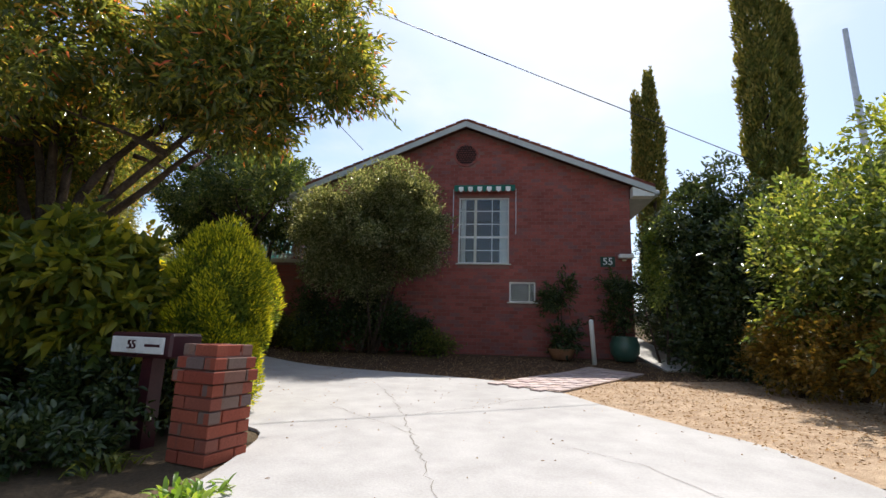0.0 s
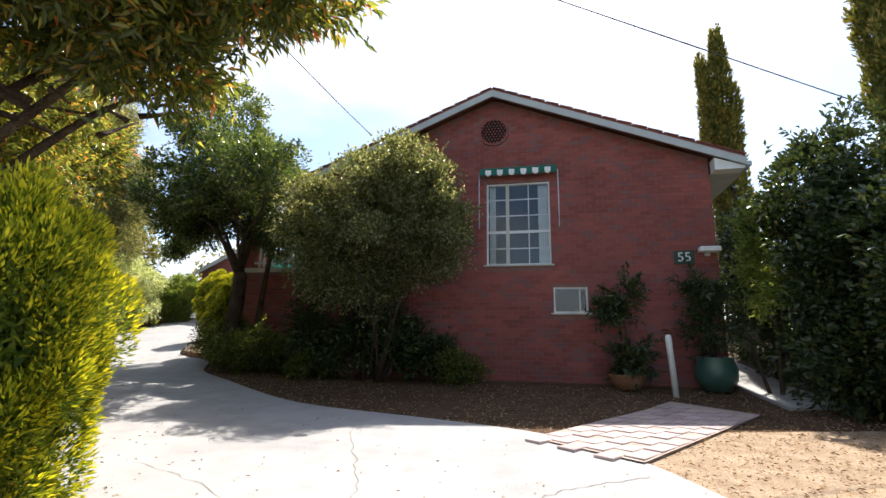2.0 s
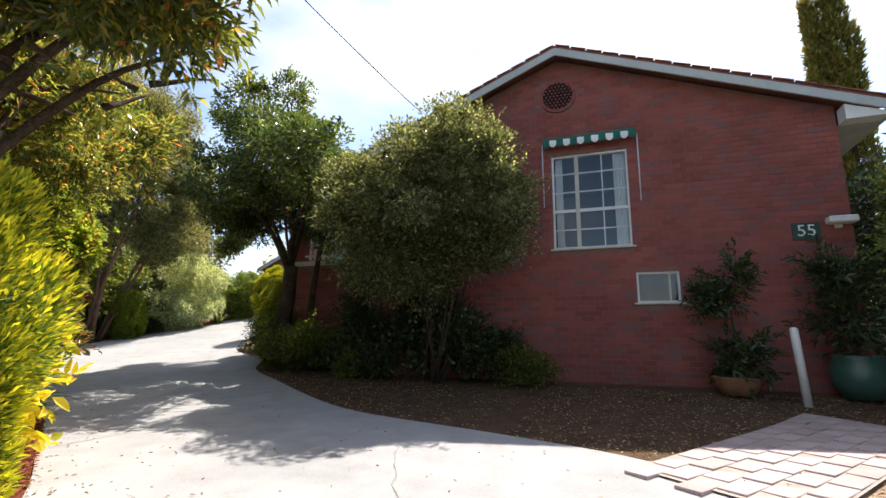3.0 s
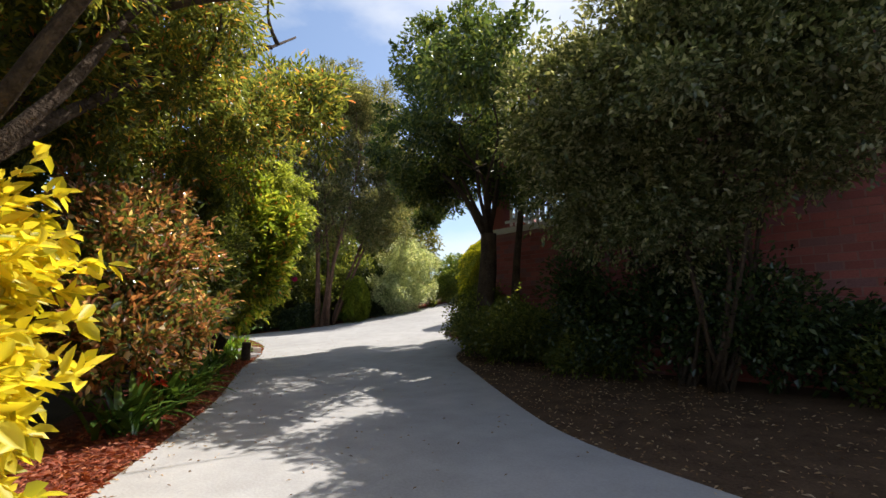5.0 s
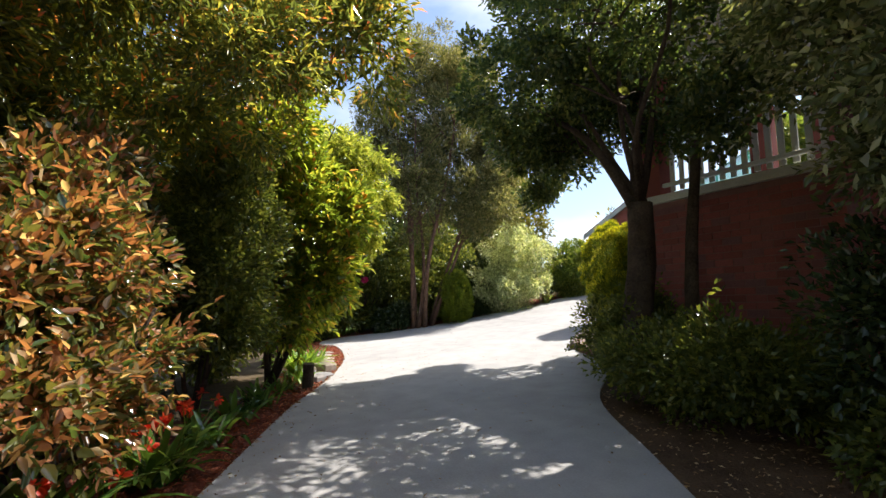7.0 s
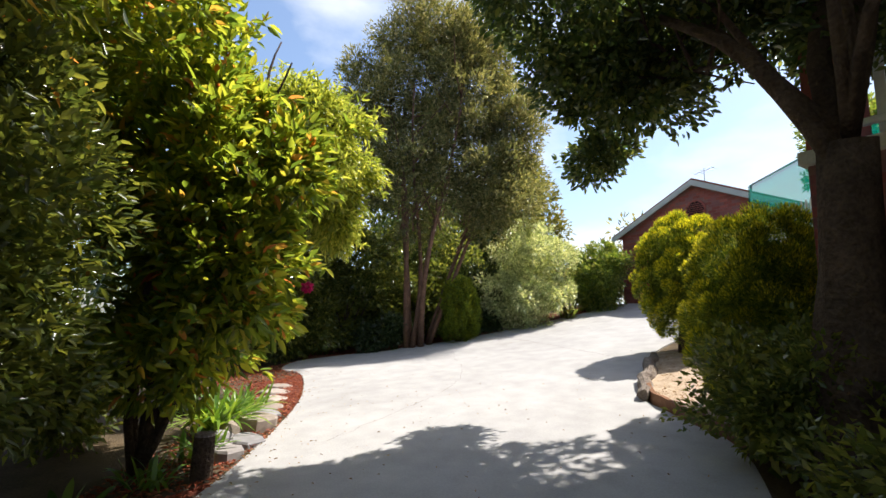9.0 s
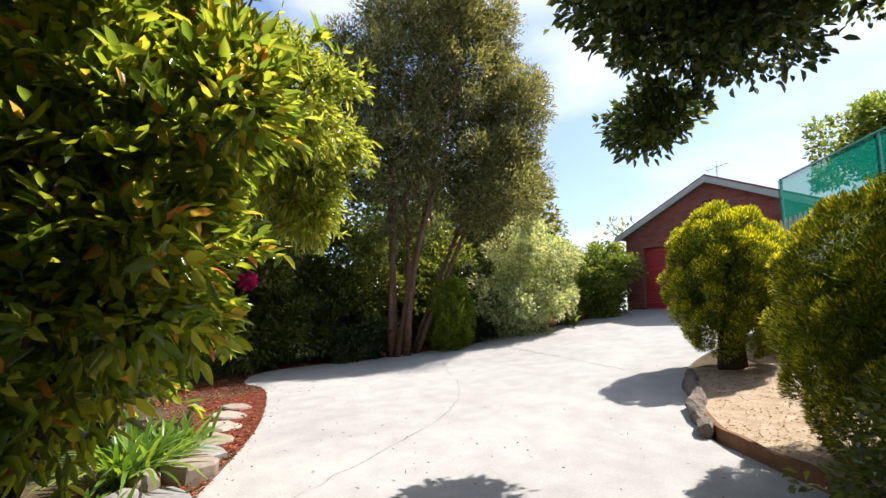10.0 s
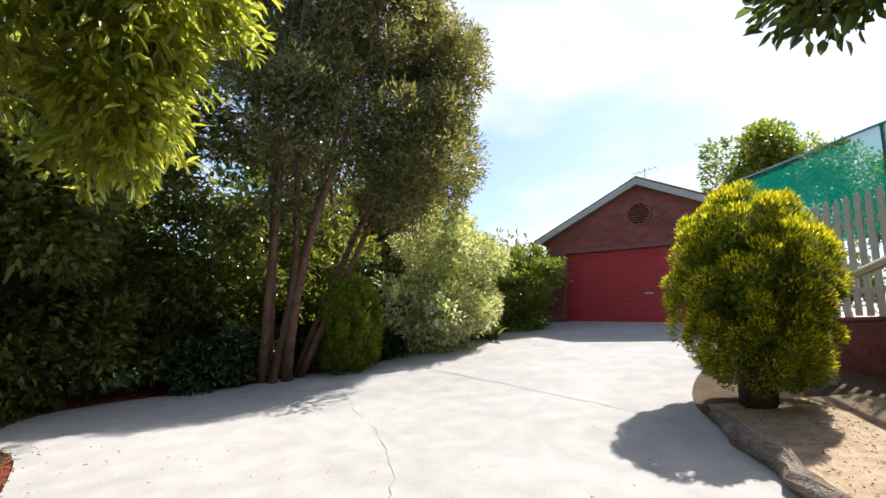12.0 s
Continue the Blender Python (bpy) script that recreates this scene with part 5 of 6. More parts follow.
o = crown("crown", rs, L_SHRUB, [((4.95, 12.7, 2.75), (0.4, 0.4, 1.2), 1.0)], 2600, 0.1, 0.08, 0.045, 86, 0.4, -0.95, 0.6, 0.1, 0.9, 0.3, 18)
local(o)
rs = shrub("orange_shrub", "low rusty-orange shrub at the foot of the hedge", on_land(5.7, 8.8), BARK, 5, 0.7, 0.8, 87)
o = crown("crown", rs, L_ORANGE, [((5.85, 8.9, 0.75), (0.7, 1.3, 0.65), 0.6), ((6.1, 7.4, 0.75), (0.8, 1.1, 0.65), 0.4)], 18000, 0.1, 0.08, 0.045, 88, 0.5, -0.9, 0.6, 0.1, 0.9, 0.3, 20, False)
local(o)
rs = shrub("back_tree", "bluish-green tree beyond the boundary hedge", on_land(9.0, 9.6), BARK, 4, 3.4, 0.6, 89, "tree")
o = crown("crown", rs, L_LIME, [((9.1, 9.8, 4.1), (1.3, 1.3, 1.4), 1.0)], 7000, 0.2, 0.12, 0.06, 90, 0.35, -0.95, 0.5, 0.0, 0.9, 0.3, 18)
local(o)

# big climber on the front wall, and low shrubs at the wall's foot
fs = shrub("front_bush", "huge rounded bush with small glossy leaves against the house", on_land(-2.3, 12.7), BARK, 9, 3.2, 0.9, 91)
front_eggs = [((-2.1, 11.6, 3.75), (1.3, 1.1, 1.1), 0.22), ((-1.1, 11.75, 3.6), (0.85, 0.9, 1.0), 0.13), ((-3.2, 11.7, 3.4), (1.05, 1.0, 1.1), 0.17), ((-4.2, 12.7, 3.75), (0.75, 0.6, 0.8), 0.07), ((-1.55, 11.6, 4.5), (0.8, 0.75, 0.55), 0.07),
              ((-1.4, 12.3, 2.9), (0.9, 0.75, 0.7), 0.08), ((-2.7, 12.1, 2.6), (1.1, 0.85, 0.95), 0.13), ((-3.7, 12.5, 2.6), (0.6, 0.6, 0.5), 0.04)]
o = crown("crown", fs, L_FRONT, front_eggs, 90000, 0.11, 0.07, 0.036, 95, 0.4, -0.95, 0.6, 0.1, 0.9, 0.35, 22, False, 0.2, 0.15, "", 0.75, 0.1, 9, 700, 0.36, -0.1, 0.4)
local(o)
ls = shrub("low_shrub", "dark low spreading shrub along the house wall", on_land(-6.0, 13.6), BARK, 6, 0.6, 0.9, 93)
o = crown("crown", ls, L_UNDER, [((-5.6, 13.5, 0.9), (1.5, 0.75, 0.65), 0.4), ((-7.5, 14.6, 1.1), (0.9, 0.7, 0.7), 0.32), ((-3.9, 12.9, 0.7), (0.7, 0.45, 0.4), 0.1), ((-0.7, 12.9, 0.65), (0.6, 0.4, 0.35), 0.06)], 30000, 0.12, 0.075, 0.04, 94, 0.45, -0.8, 0.6, 0.15, 0.9, 0.25, 22, False, gaps=-0.3, fill=0.15)
local(o)

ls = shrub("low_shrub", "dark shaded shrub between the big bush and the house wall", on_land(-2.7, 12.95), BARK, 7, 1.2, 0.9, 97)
# Low shrubs whose dark leaf colour also deepens the shade at the wall's foot.
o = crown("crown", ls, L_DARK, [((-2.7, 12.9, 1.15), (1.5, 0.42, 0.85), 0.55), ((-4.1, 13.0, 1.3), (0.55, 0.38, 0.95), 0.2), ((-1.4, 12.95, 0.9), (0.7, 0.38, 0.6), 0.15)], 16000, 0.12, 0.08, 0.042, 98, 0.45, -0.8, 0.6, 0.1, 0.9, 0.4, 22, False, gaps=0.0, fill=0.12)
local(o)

# hedge along the far edge of the drive
ws = shrub("white_bush", "tall rounded bush with pale variegated leaves", on_land(-18.2, 20.8), BARK, 6, 2.4, 0.8, 101)
o = crown("crown", ws, L_PALE, [((-17.7, 20.9, 3.5), (1.45, 1.5, 1.75), 0.75), ((-17.8, 20.4, 2.3), (1.35, 1.4, 1.1), 0.5)], 26000, 0.16, 0.11, 0.048, 102, 0.5, -0.95, 0.5, 0.1, 0.9, 0.3, 30, False, lobes=16, sprigs=420, reach=0.25, gaps=0.05, grain=0.3)
local(o)
ws = shrub("hedge_bush", "rounded grey-green bush beside the garage door", on_land(-17.6, 23.6), BARK, 5, 1.6, 0.6, 103)
o = crown("crown", ws, L_SHRUB, [((-17.3, 23.5, 3.55), (1.05, 1.0, 1.0), 0.8), ((-17.4, 23.4, 2.6), (0.95, 0.8, 0.75), 0.4), ((-17.9, 24.0, 2.6), (0.9, 0.7, 0.7), 0.25)], 13000, 0.15, 0.1, 0.048, 104, 0.5, -0.95, 0.5, 0.0, 0.9, 0.28, 36, gaps=-0.25, reach=0.2)
local(o)
hs = shrub("hedge_bush", "dense dark hedge planting along the driveway", on_land(-20.2, 15.0), BARK, 8, 2.2, 1.0, 105)
o = crown("crown", hs, L_UNDER, [((-20.0, 13.6, 1.4), (1.2, 2.2, 1.4), 0.2), ((-20.1, 17.6, 1.6), (1.1, 2.2, 1.4), 0.2), ((-18.9, 12.6, 3.6), (1.3, 1.5, 2.2), 0.2), ((-20.2, 13.2, 2.6), (1.3, 1.9, 2.3), 0.25), ((-20.1, 15.8, 2.4), (1.1, 1.5, 2.1), 0.2), ((-20.2, 18.6, 2.8), (1.2, 1.7, 2.4), 0.2), ((-20.4, 14.4, 5.4), (1.9, 2.8, 2.2), 0.25), ((-18.9, 11.2, 1.6), (1.1, 0.8, 1.5), 0.1)], 42000, 0.2, 0.17, 0.075, 106, 0.35, -0.95, 0.5, 0.0, 0.9, 0.3, 40, False, gaps=0.1, fill=0.05, grain=0.3)
local(o)
hs = shrub("hedge_bush", "dark green bushes below the tall tree", on_land(-19.2, 19.2), BARK, 6, 1.4, 0.8, 107)
o = crown("crown", hs, L_DARK, [((-19.0, 19.3, 2.3), (0.9, 1.1, 1.3), 0.6), ((-18.9, 15.9, 1.2), (0.5, 0.9, 0.6), 0.3), ((-18.6, 19.2, 1.6), (0.6, 0.9, 0.6), 0.3)], 18000, 0.15, 0.1, 0.05, 108, 0.4, -0.9, 0.5, 0.0, 0.9, 0.3, 22, False)
local(o)
bt = shrub("back_tree", "large tree beyond the hedge", on_land(-27.0, 12.0), BARK, 4, 5.0, 1.0, 109, "tree")
o = crown("crown", bt, L_TREE, [((-27, 12, 4.2), (4.0, 5.0, 3.2), 0.6), ((-26, 22, 5.5), (3.5, 5.0, 4.0), 0.4)], 20000, 0.5, 0.38, 0.2, 110, 0.4, -0.9, 0.5, 0.0, 0.9, 0.3, 26, False)
local(o)
bt = shrub("back_tree", "pale green tree behind the shade cloth", on_land(-12.0, 33.5), BARK, 4, 5.0, 1.0, 111, "tree")
o = crown("crown", bt, L_SHRUB, [((-12.4, 33.5, 8.9), (2.2, 2.0, 2.1), 0.6), ((-9.4, 33.5, 7.4), (2.6, 2.0, 2.0), 0.5)], 15000, 0.3, 0.19, 0.1, 112, 0.4, -0.9, 0.5, 0.0, 0.9, 0.3, 24, False)
local(o)
bt = shrub("back_tree", "brownish tree beyond the garden", on_land(-24.0, 24.0), BARK, 4, 6.0, 1.0, 113, "tree")
o = crown("crown", bt, L_CYPRESS, [((-24.0, 25.0, 6.6), (2.6, 2.6, 3.4), 1.0)], 12000, 0.4, 0.22, 0.1, 114, 0.4, -0.9, 0.5, 0.0, 0.9, 0.3, 24, False)
local(o)
for k, (x, y, r, h) in enumerate(((-23.2, 14.6, 0.9, 1.6), (-22.6, 17.6, 0.8, 1.9), (-24.0, 11.4, 1.2, 1.8))):
    bt = shrub("lawn_shrub", "sunlit bright green shrub on the lawn beyond the hedge", on_land(x, y), BARK, 4, h * 0.6, 0.4, 131 + k)
    bt["group"] = "shrubs on the lawn"
    local(crown("crown", bt, L_LIME, [((x, y, land(y) + h * 0.55), (r, r, h * 0.55), 1.0)], 3500, 0.14, 0.11, 0.05, 141 + k, 0.4, -0.8, 0.5, 0.1, 0.9, 0.3, 20, False))
fw = thing("far_woods", "hazy distant gum trees on the skyline", "woods", (-40, 60, 3), 0, "", "stuff")
o = crown("crown", fw, L_COLUMN, [((-66 + k * 4.2, 36 + k * 2.6, 7.2 + 1.4 * math.sin(k * 2.1)), (3.4, 3, 3.4 + 0.6 * math.sin(k)), 0.075) for k in range(14)], 14000, 0.8, 0.7, 0.36, 116, 0.2, -0.9, 0.4, 0.0, 0.9, 0.3, 20, False)
local(o)

# ---------------- strap-leaved clumps, ferns, flowers ----------------


def straps(name, label, x, y, n, length, wide, leaf, seed, rise=0.9):
    """A clump of arching strap leaves, each a folded blade of its own."""
    ob = thing(name, label, "plant", on_land(x, y))
    rng = np.random.default_rng(seed)
    for _ in range(n):
        a, tilt, ln = rng.uniform(0, 2 * math.pi), rng.uniform(0.25, 1.0), length * rng.uniform(0.6, 1.1)
        bx, by = rng.normal(0, 0.09, 2)
        v = []
        for k in range(7):
            t = k / 6
            rr, hh = ln * tilt * t, ln * rise * (t - 0.62 * tilt * t * t * 1.3)
            w = wide * (0.6 + 0.8 * t) * (1 - t ** 3) * 0.5 + 0.001
            cx, cy = bx + math.cos(a) * rr, by + math.sin(a) * rr
            v += [(cx - math.sin(a) * w, cy + math.cos(a) * w, hh + w * 0.3), (cx, cy, hh), (cx + math.sin(a) * w, cy - math.cos(a) * w, hh + w * 0.3)]
        f = []
        for k in range(6):
            q = k * 3
            f += [(q, q + 1, q + 4, q + 3), (q + 1, q + 2, q + 5, q + 4)]
        flat("leaf", v, f, leaf, ob, "", True)
    return ob


for k, (x, y, n, ln) in enumerate(((-12.5, 11.0, 130, 0.95), (-12.9, 11.25, 60, 0.75), (-11.5, 10.75, 40, 0.5), (-13.5, 11.45, 46, 0.65), (-10.9, 10.3, 30, 0.42), (-7.4, 8.7, 60, 0.75), (-6.4, 8.2, 70, 0.85), (-5.6, 7.75, 56, 0.75), (-8.3, 9.1, 40, 0.65), (-9.2, 9.5, 40, 0.55), (-9.9, 9.85, 40, 0.55))):
    straps("strap_leaved_plant", "clump of arching bright green strap leaves in the bed" if k < 5 else "clump of broad dark glossy strap leaves in the bed", x, y, n, ln, 0.045 if k < 5 else 0.07, L_STRAP if k < 5 else L_CLIVIA, 200 + k)["group"] = "strap-leaved clumps"
for k, (x, y) in enumerate(((-8.0, 8.7), (-8.6, 9.0), (-7.3, 8.45), (-6.1, 8.1))):
    fl = thing("red_flowers", "small cluster of red-orange flowers in the bed", "flowers", on_land(x, y), 0, "red flowers")
    rngp = np.random.default_rng(300 + k)
    heads_ = rngp.normal(size=(7, 3)) * (0.2, 0.14, 0.06) + (0, 0, 0.36)
    for h in heads_:
        pd = unit(rngp.normal(size=(14, 3)))
        leaves("flower_head", h + pd * 0.01, pd, 0.07, 0.04, PETAL_RED, fl, rngp)
    vv, ff = tube([[((h[0] * 0.3, h[1] * 0.3, -0.02), 0.006), (tuple(h), 0.004)] for h in heads_], 5)
    flat("stalk", vv, ff, L_STRAP, fl)
straps("palm_fern", "low fern with spreading pinnate fronds by the hedge", -17.3, 21.9, 26, 0.9, 0.1, L_UNDER, 260)
straps("ground_cover", "bright leafy ground cover at the foot of the pillar", -0.72, 3.5, 60, 0.2, 0.03, L_STRAP, 261)
straps("ground_cover", "leafy ground cover beside the letterbox", -1.7, 3.9, 60, 0.25, 0.03, L_UNDER, 262)

def low_growth(label, x, y, r, h, leaf, count, seed):
    ob = shrub("ground_cover", label, on_land(x, y), BARK, 4, h * 0.6, r * 0.5, seed, "plant")
    local(crown("foliage", ob, leaf, [((x, y, land(y) + h * 0.45), (r, r * 0.8, h * 0.6), 1.0)], count, 0.07, 0.08, 0.04, seed + 1, 0.4, -0.6, 0.5, 0.1, 0.9, 0.3, 12, sprigs=30, reach=0.15, gaps=-0.1))


low_growth("dark leafy ground cover below the letterbox", -2.35, 3.85, 0.7, 0.3, L_DARK, 2000, 511)
low_growth("dark undergrowth behind the letterbox", -2.3, 4.75, 0.8, 0.7, L_DARK, 2600, 515)
low_growth("shaded leafy undergrowth near the street", -3.4, 3.5, 0.9, 0.45, L_DARK, 2600, 517)

# ---------------- stones, stump, log ----------------


def rock(name, label, x, y, sx, sy, sz, seed, material=STONE, category="stone"):
    bm = bmesh.new()
    bmesh.ops.create_icosphere(bm, subdivisions=2, radius=1.0)
    for v in bm.verts:
        c = v.co.copy()
        m = max(abs(c.x), abs(c.y), abs(c.z))
        c = c.lerp(c / m, 0.6) * (1 + 0.16 * noise.noise(c * 1.6 + Vector((seed, 0, 0))))
        v.co = Vector((c.x * sx, c.y * sy, max(c.z, -0.8) * sz))
    ob = part(name, bm, material)
    ob.matrix_world = pose(x, y, land(y) + sz * 0.62, 0, 0, seed * 37 % 180)
    return tagged(ob, label, category, "bed stones")


def slab(label, x, y, sx, sy, up, deep, turn, seed):
    """A rough flat stone: an uneven outline with a chipped rim."""
    rng = random.Random(seed)
    n = 11
    rim = []
    for k in range(n):
        a = 2 * math.pi * k / n
        c, d = math.cos(a), math.sin(a)
        m = 1 / max(abs(c), abs(d)) ** 0.75 * rng.uniform(0.9, 1.06)
        rim.append((c * m * sx, d * m * sy))
    bm = bmesh.new()
    rows = [[bm.verts.new((px * f, py * f, h + rng.uniform(-0.006, 0.006))) for px, py in rim] for f, h in ((1.0, up - deep), (1.03, up - 0.02), (0.94, up))]
    for lo, hi in zip(rows, rows[1:]):
        for k in range(n):
            bm.faces.new((lo[k], lo[(k + 1) % n], hi[(k + 1) % n], hi[k]))
    bm.faces.new(rows[0][::-1])
    top = bm.verts.new((0, 0, up + 0.006))
    for k in range(n):
        bm.faces.new((rows[2][k], rows[2][(k + 1) % n], top))
    ob = part("stepping_stone", bm, STONE)
    ob.matrix_world = pose(x, y, land(y), 0, 0, turn)
    return tagged(ob, label, "stone", "stone steps")


STEPS = ((-15.3, 12.3, 0.24, 0.18, 0.045, 0.1), (-14.75, 12.1, 0.26, 0.2, 0.05, 0.1), (-14.15, 11.95, 0.27, 0.2, 0.05, 0.1), (-13.55, 11.75, 0.28, 0.21, 0.06, 0.12), (-13.0, 11.6, 0.26, 0.2, 0.09, 0.15),
         (-12.45, 11.45, 0.27, 0.22, 0.16, 0.24), (-11.85, 11.25, 0.27, 0.17, 0.07, 0.15), (-11.4, 10.98, 0.2, 0.15, 0.12, 0.2))
for k, (x, y, sx, sy, up, deep) in enumerate(STEPS):
    slab("rough flat stone step set in bark mulch beside the driveway", x, y, sx, sy, up, deep, 24 + 7 * math.sin(k * 2.0), 60 + k)
rock("edging_stone", "rough brown edging stone beside the stone steps", -11.75, 10.95, 0.16, 0.12, 0.13, 3)
rock("edging_stone", "rough brown edging stone under the flowering shrub", -12.2, 11.1, 0.18, 0.13, 0.12, 5)
stump = thing("sawn_stump", "short dark sawn log stump with a pale top", "stump", on_land(-10.85, 10.75))
bm = bmesh.new()
bmesh.ops.create_cone(bm, cap_ends=True, segments=14, radius1=0.1, radius2=0.09, depth=0.42, matrix=pose(0, 0, 0.18))
part("body", bm, BARK, stump)
bm = bmesh.new()
bmesh.ops.create_cone(bm, cap_ends=True, segments=14, radius1=0.09, radius2=0.088, depth=0.02, matrix=pose(0, 0, 0.402))
part("cut_face", bm, OLD_WOOD, stump)
log = thing("weathered_log", "grey split weathered log lying along the bed edge", "log", on_land(-10.0, 15.95))
pa = []
for k in range(15):
    f = k / 14
    x, y = -9.98 + (-11.42 + 9.98) * f, 15.9 + 2.25 * f
    pa.append(((x + 0.04 * math.sin(k * 1.1), y, land(y) + 0.1 + 0.02 * math.sin(k * 2.0)), (0.055 + 0.05 * math.sin(math.pi * (0.12 + 0.8 * f))) * (1 + 0.15 * math.sin(k * 2.7))))
vv, ff = tube([pa], 12)
vv = [(x + 0.018 * noise.noise(Vector((x * 22, y * 5, z * 22))), y, z + 0.02 * noise.noise(Vector((x * 24 + 9, y * 6, z * 24)))) for x, y, z in vv]
local(flat("wood", vv, ff, OLD_WOOD, log))

# ---------------- pots, post, letterbox, wires ----------------


def lathe(profile, sides=20):
    bm = bmesh.new()
    rings = [[bm.verts.new((math.cos(2 * math.pi * k / sides) * r, math.sin(2 * math.pi * k / sides) * r, z)) for k in range(sides)] for r, z in profile]
    for a, b in zip(rings, rings[1:]):
        for k in range(sides):
            bm.faces.new((a[k], a[(k + 1) % sides], b[(k + 1) % sides], b[k]))
    for q in bm.faces:
        q.smooth = True
    bm.faces.new(rings[0][::-1])
    bm.faces.new(rings[-1])
    return bm


pot = thing("plant_pot", "wide low clay pot with a leggy plant", "pot", on_land(2.55, 12.85, 0.03))
part("bowl", lathe([(0.22, 0), (0.30, 0.14), (0.33, 0.24), (0.34, 0.26), (0.31, 0.265), (0.29, 0.22)]), POT_CLAY, pot)
pp = thing("potted_plant", "thin-stemmed potted shrub with sparse green leaves", "plant", on_land(2.55, 12.85, 0.24))
vv, ff = tube([[((0, 0, -0.05), 0.02), ((0.03, 0.02, 0.7), 0.014), ((0.0, 0.0, 1.3), 0.01)]], 6)
flat("stem", vv, ff, BARK, pp)
crown("foliage", pp, L_DARK, [((0, 0, 1.35), (0.35, 0.3, 0.4), 0.6), ((0, 0, 0.35), (0.32, 0.3, 0.35), 0.4)], 800, 0.1, 0.12, 0.04, 120, 0.3, -0.95, 0.6, 0.1, 0.9, 0.3, 12)
pot = thing("plant_pot", "large round green glazed pot by the house corner", "pot", on_land(4.1, 12.95, 0.03))
part("bowl", lathe([(0.22, 0), (0.34, 0.2), (0.36, 0.4), (0.30, 0.56), (0.32, 0.60), (0.29, 0.61), (0.26, 0.55)]), POT_GREEN, pot)
pp = thing("potted_plant", "bushy dark potted plant reaching up the wall", "plant", on_land(4.1, 12.95, 0.55))
vv, ff = tube([[((0, 0, -0.05), 0.03), ((0.03, 0.02, 0.9), 0.02)]], 6)
flat("stem", vv, ff, BARK, pp)
crown("foliage", pp, L_DARK, [((0, 0, 0.55), (0.5, 0.35, 0.6), 0.6), ((-0.05, 0, 1.25), (0.36, 0.28, 0.5), 0.4)], 1500, 0.12, 0.13, 0.03, 121, 0.3, -0.95, 0.6, 0.1, 0.9, 0.3, 14)
post = thing("white_post", "slightly leaning weathered white bollard post", "post", on_land(3.25, 12.35))
bm = lathe([(0.055, -0.05), (0.055, 1.02), (0.045, 1.06), (0.02, 1.07)], 12)
bm.transform(pose(0, 0, 0, 0, -3, 0))
part("shaft", bm, WHITE_PAINT, post)

letterbox = thing("letterbox", "maroon letterbox with a white front plate numbered 55", "letterbox", (-1.85, 4.35, land(4.35)), -14)
part("box_body", block(-0.36, 0.36, -0.06, 0.24, 0.72, 0.92, 0.02), MAROON, letterbox)
part("front_plate", block(-0.30, 0.30, -0.085, -0.063, 0.755, 0.885, 0.004), WHITE_PAINT, letterbox, "white painted front plate")
letters("55", 0.1, MAROON, pose(-0.05, -0.09, 0.82, 90), 0, letterbox)
part("slot", block(0.1, 0.27, -0.09, -0.0865, 0.81, 0.83), MAROON, letterbox)
part("post", block(-0.06, 0.06, 0.03, 0.15, -0.1, 0.718), MAROON, letterbox)


def cable(label, a, b, sag, r=0.012):
    ob = thing("overhead_cable", label, "cable", a)
    p = []
    for k in range(25):
        f = k / 24
        q = Vector(a).lerp(Vector(b), f)
        q.z -= sag * 4 * f * (1 - f)
        p.append((q, r))
    vv, ff = tube([p], 5)
    local(flat("wire", vv, ff, WIRE_BLACK, ob))


cable("thin black overhead power cable crossing the sky", (-7.4, 6.5, 8.75), (15.0, 16.1, 3.8 + 0.15), 0.0, 0.011)
cable("thin black service cable from the gable to the street", (-3.05, 13.2, 6.25), (-5.7, 3.0, 9.0), 0.25, 0.009)
mast = thing("metal_pole", "slender pale metal pole beyond the hedge", "pole", on_land(16.1, 20.8, -0.1))
vv, ff = tube([[((0, 0, 0), 0.16), ((-0.1, 0, 8.0), 0.13), ((-0.2, 0.05, 13.2), 0.1)]], 10)
flat("shaft", vv, ff, METAL, mast)

# ---------------- leaf litter ----------------


def litter(name, label, region, n, size, material, seed):
    rng = np.random.default_rng(seed)
    ob = thing(name, label, "leaf litter", (0, 0, 0), 0, "", "stuff")
    p = region(rng, n)
    p = np.stack([p[:, 0], p[:, 1], np.interp(p[:, 1], GY, GZ) + p[:, 2]], 1)
    ax = rng.normal(size=(len(p), 3)) * (1, 1, 0.18)
    leaves("dry_leaves", p, ax, size * rng.uniform(0.5, 1.4, len(p)), size * 0.35, material, ob, rng, 0.3, 0.1, False)


def between(left, right, lo, hi, lift, bias=1.0):
    def region(rng, n):
        i = rng.uniform(lo, hi - 1.001, n)
        k, f = i.astype(int), (i % 1)[:, None]
        a, b = np.array(left), np.array(right)
        pa_, pb_ = a[k] * (1 - f) + a[k + 1] * f, b[k] * (1 - f) + b[k + 1] * f
        u = rng.uniform(0, 1, (n, 1)) ** bias
        return np.concatenate([pa_ * (1 - u) + pb_ * u, np.full((n, 1), lift)], 1)
    return region


litter("leaf_litter", "dry leaves scattered over the concrete", between(drive_l, drive_r, 6, len(drive_l), 0.036), 420, 0.032, L_LITTER, 401)
litter("leaf_litter", "dry leaves gathered along the bed edge", between(drive_l, drive_r, 24, 90, 0.036, 5.0), 900, 0.035, L_LITTER, 402)


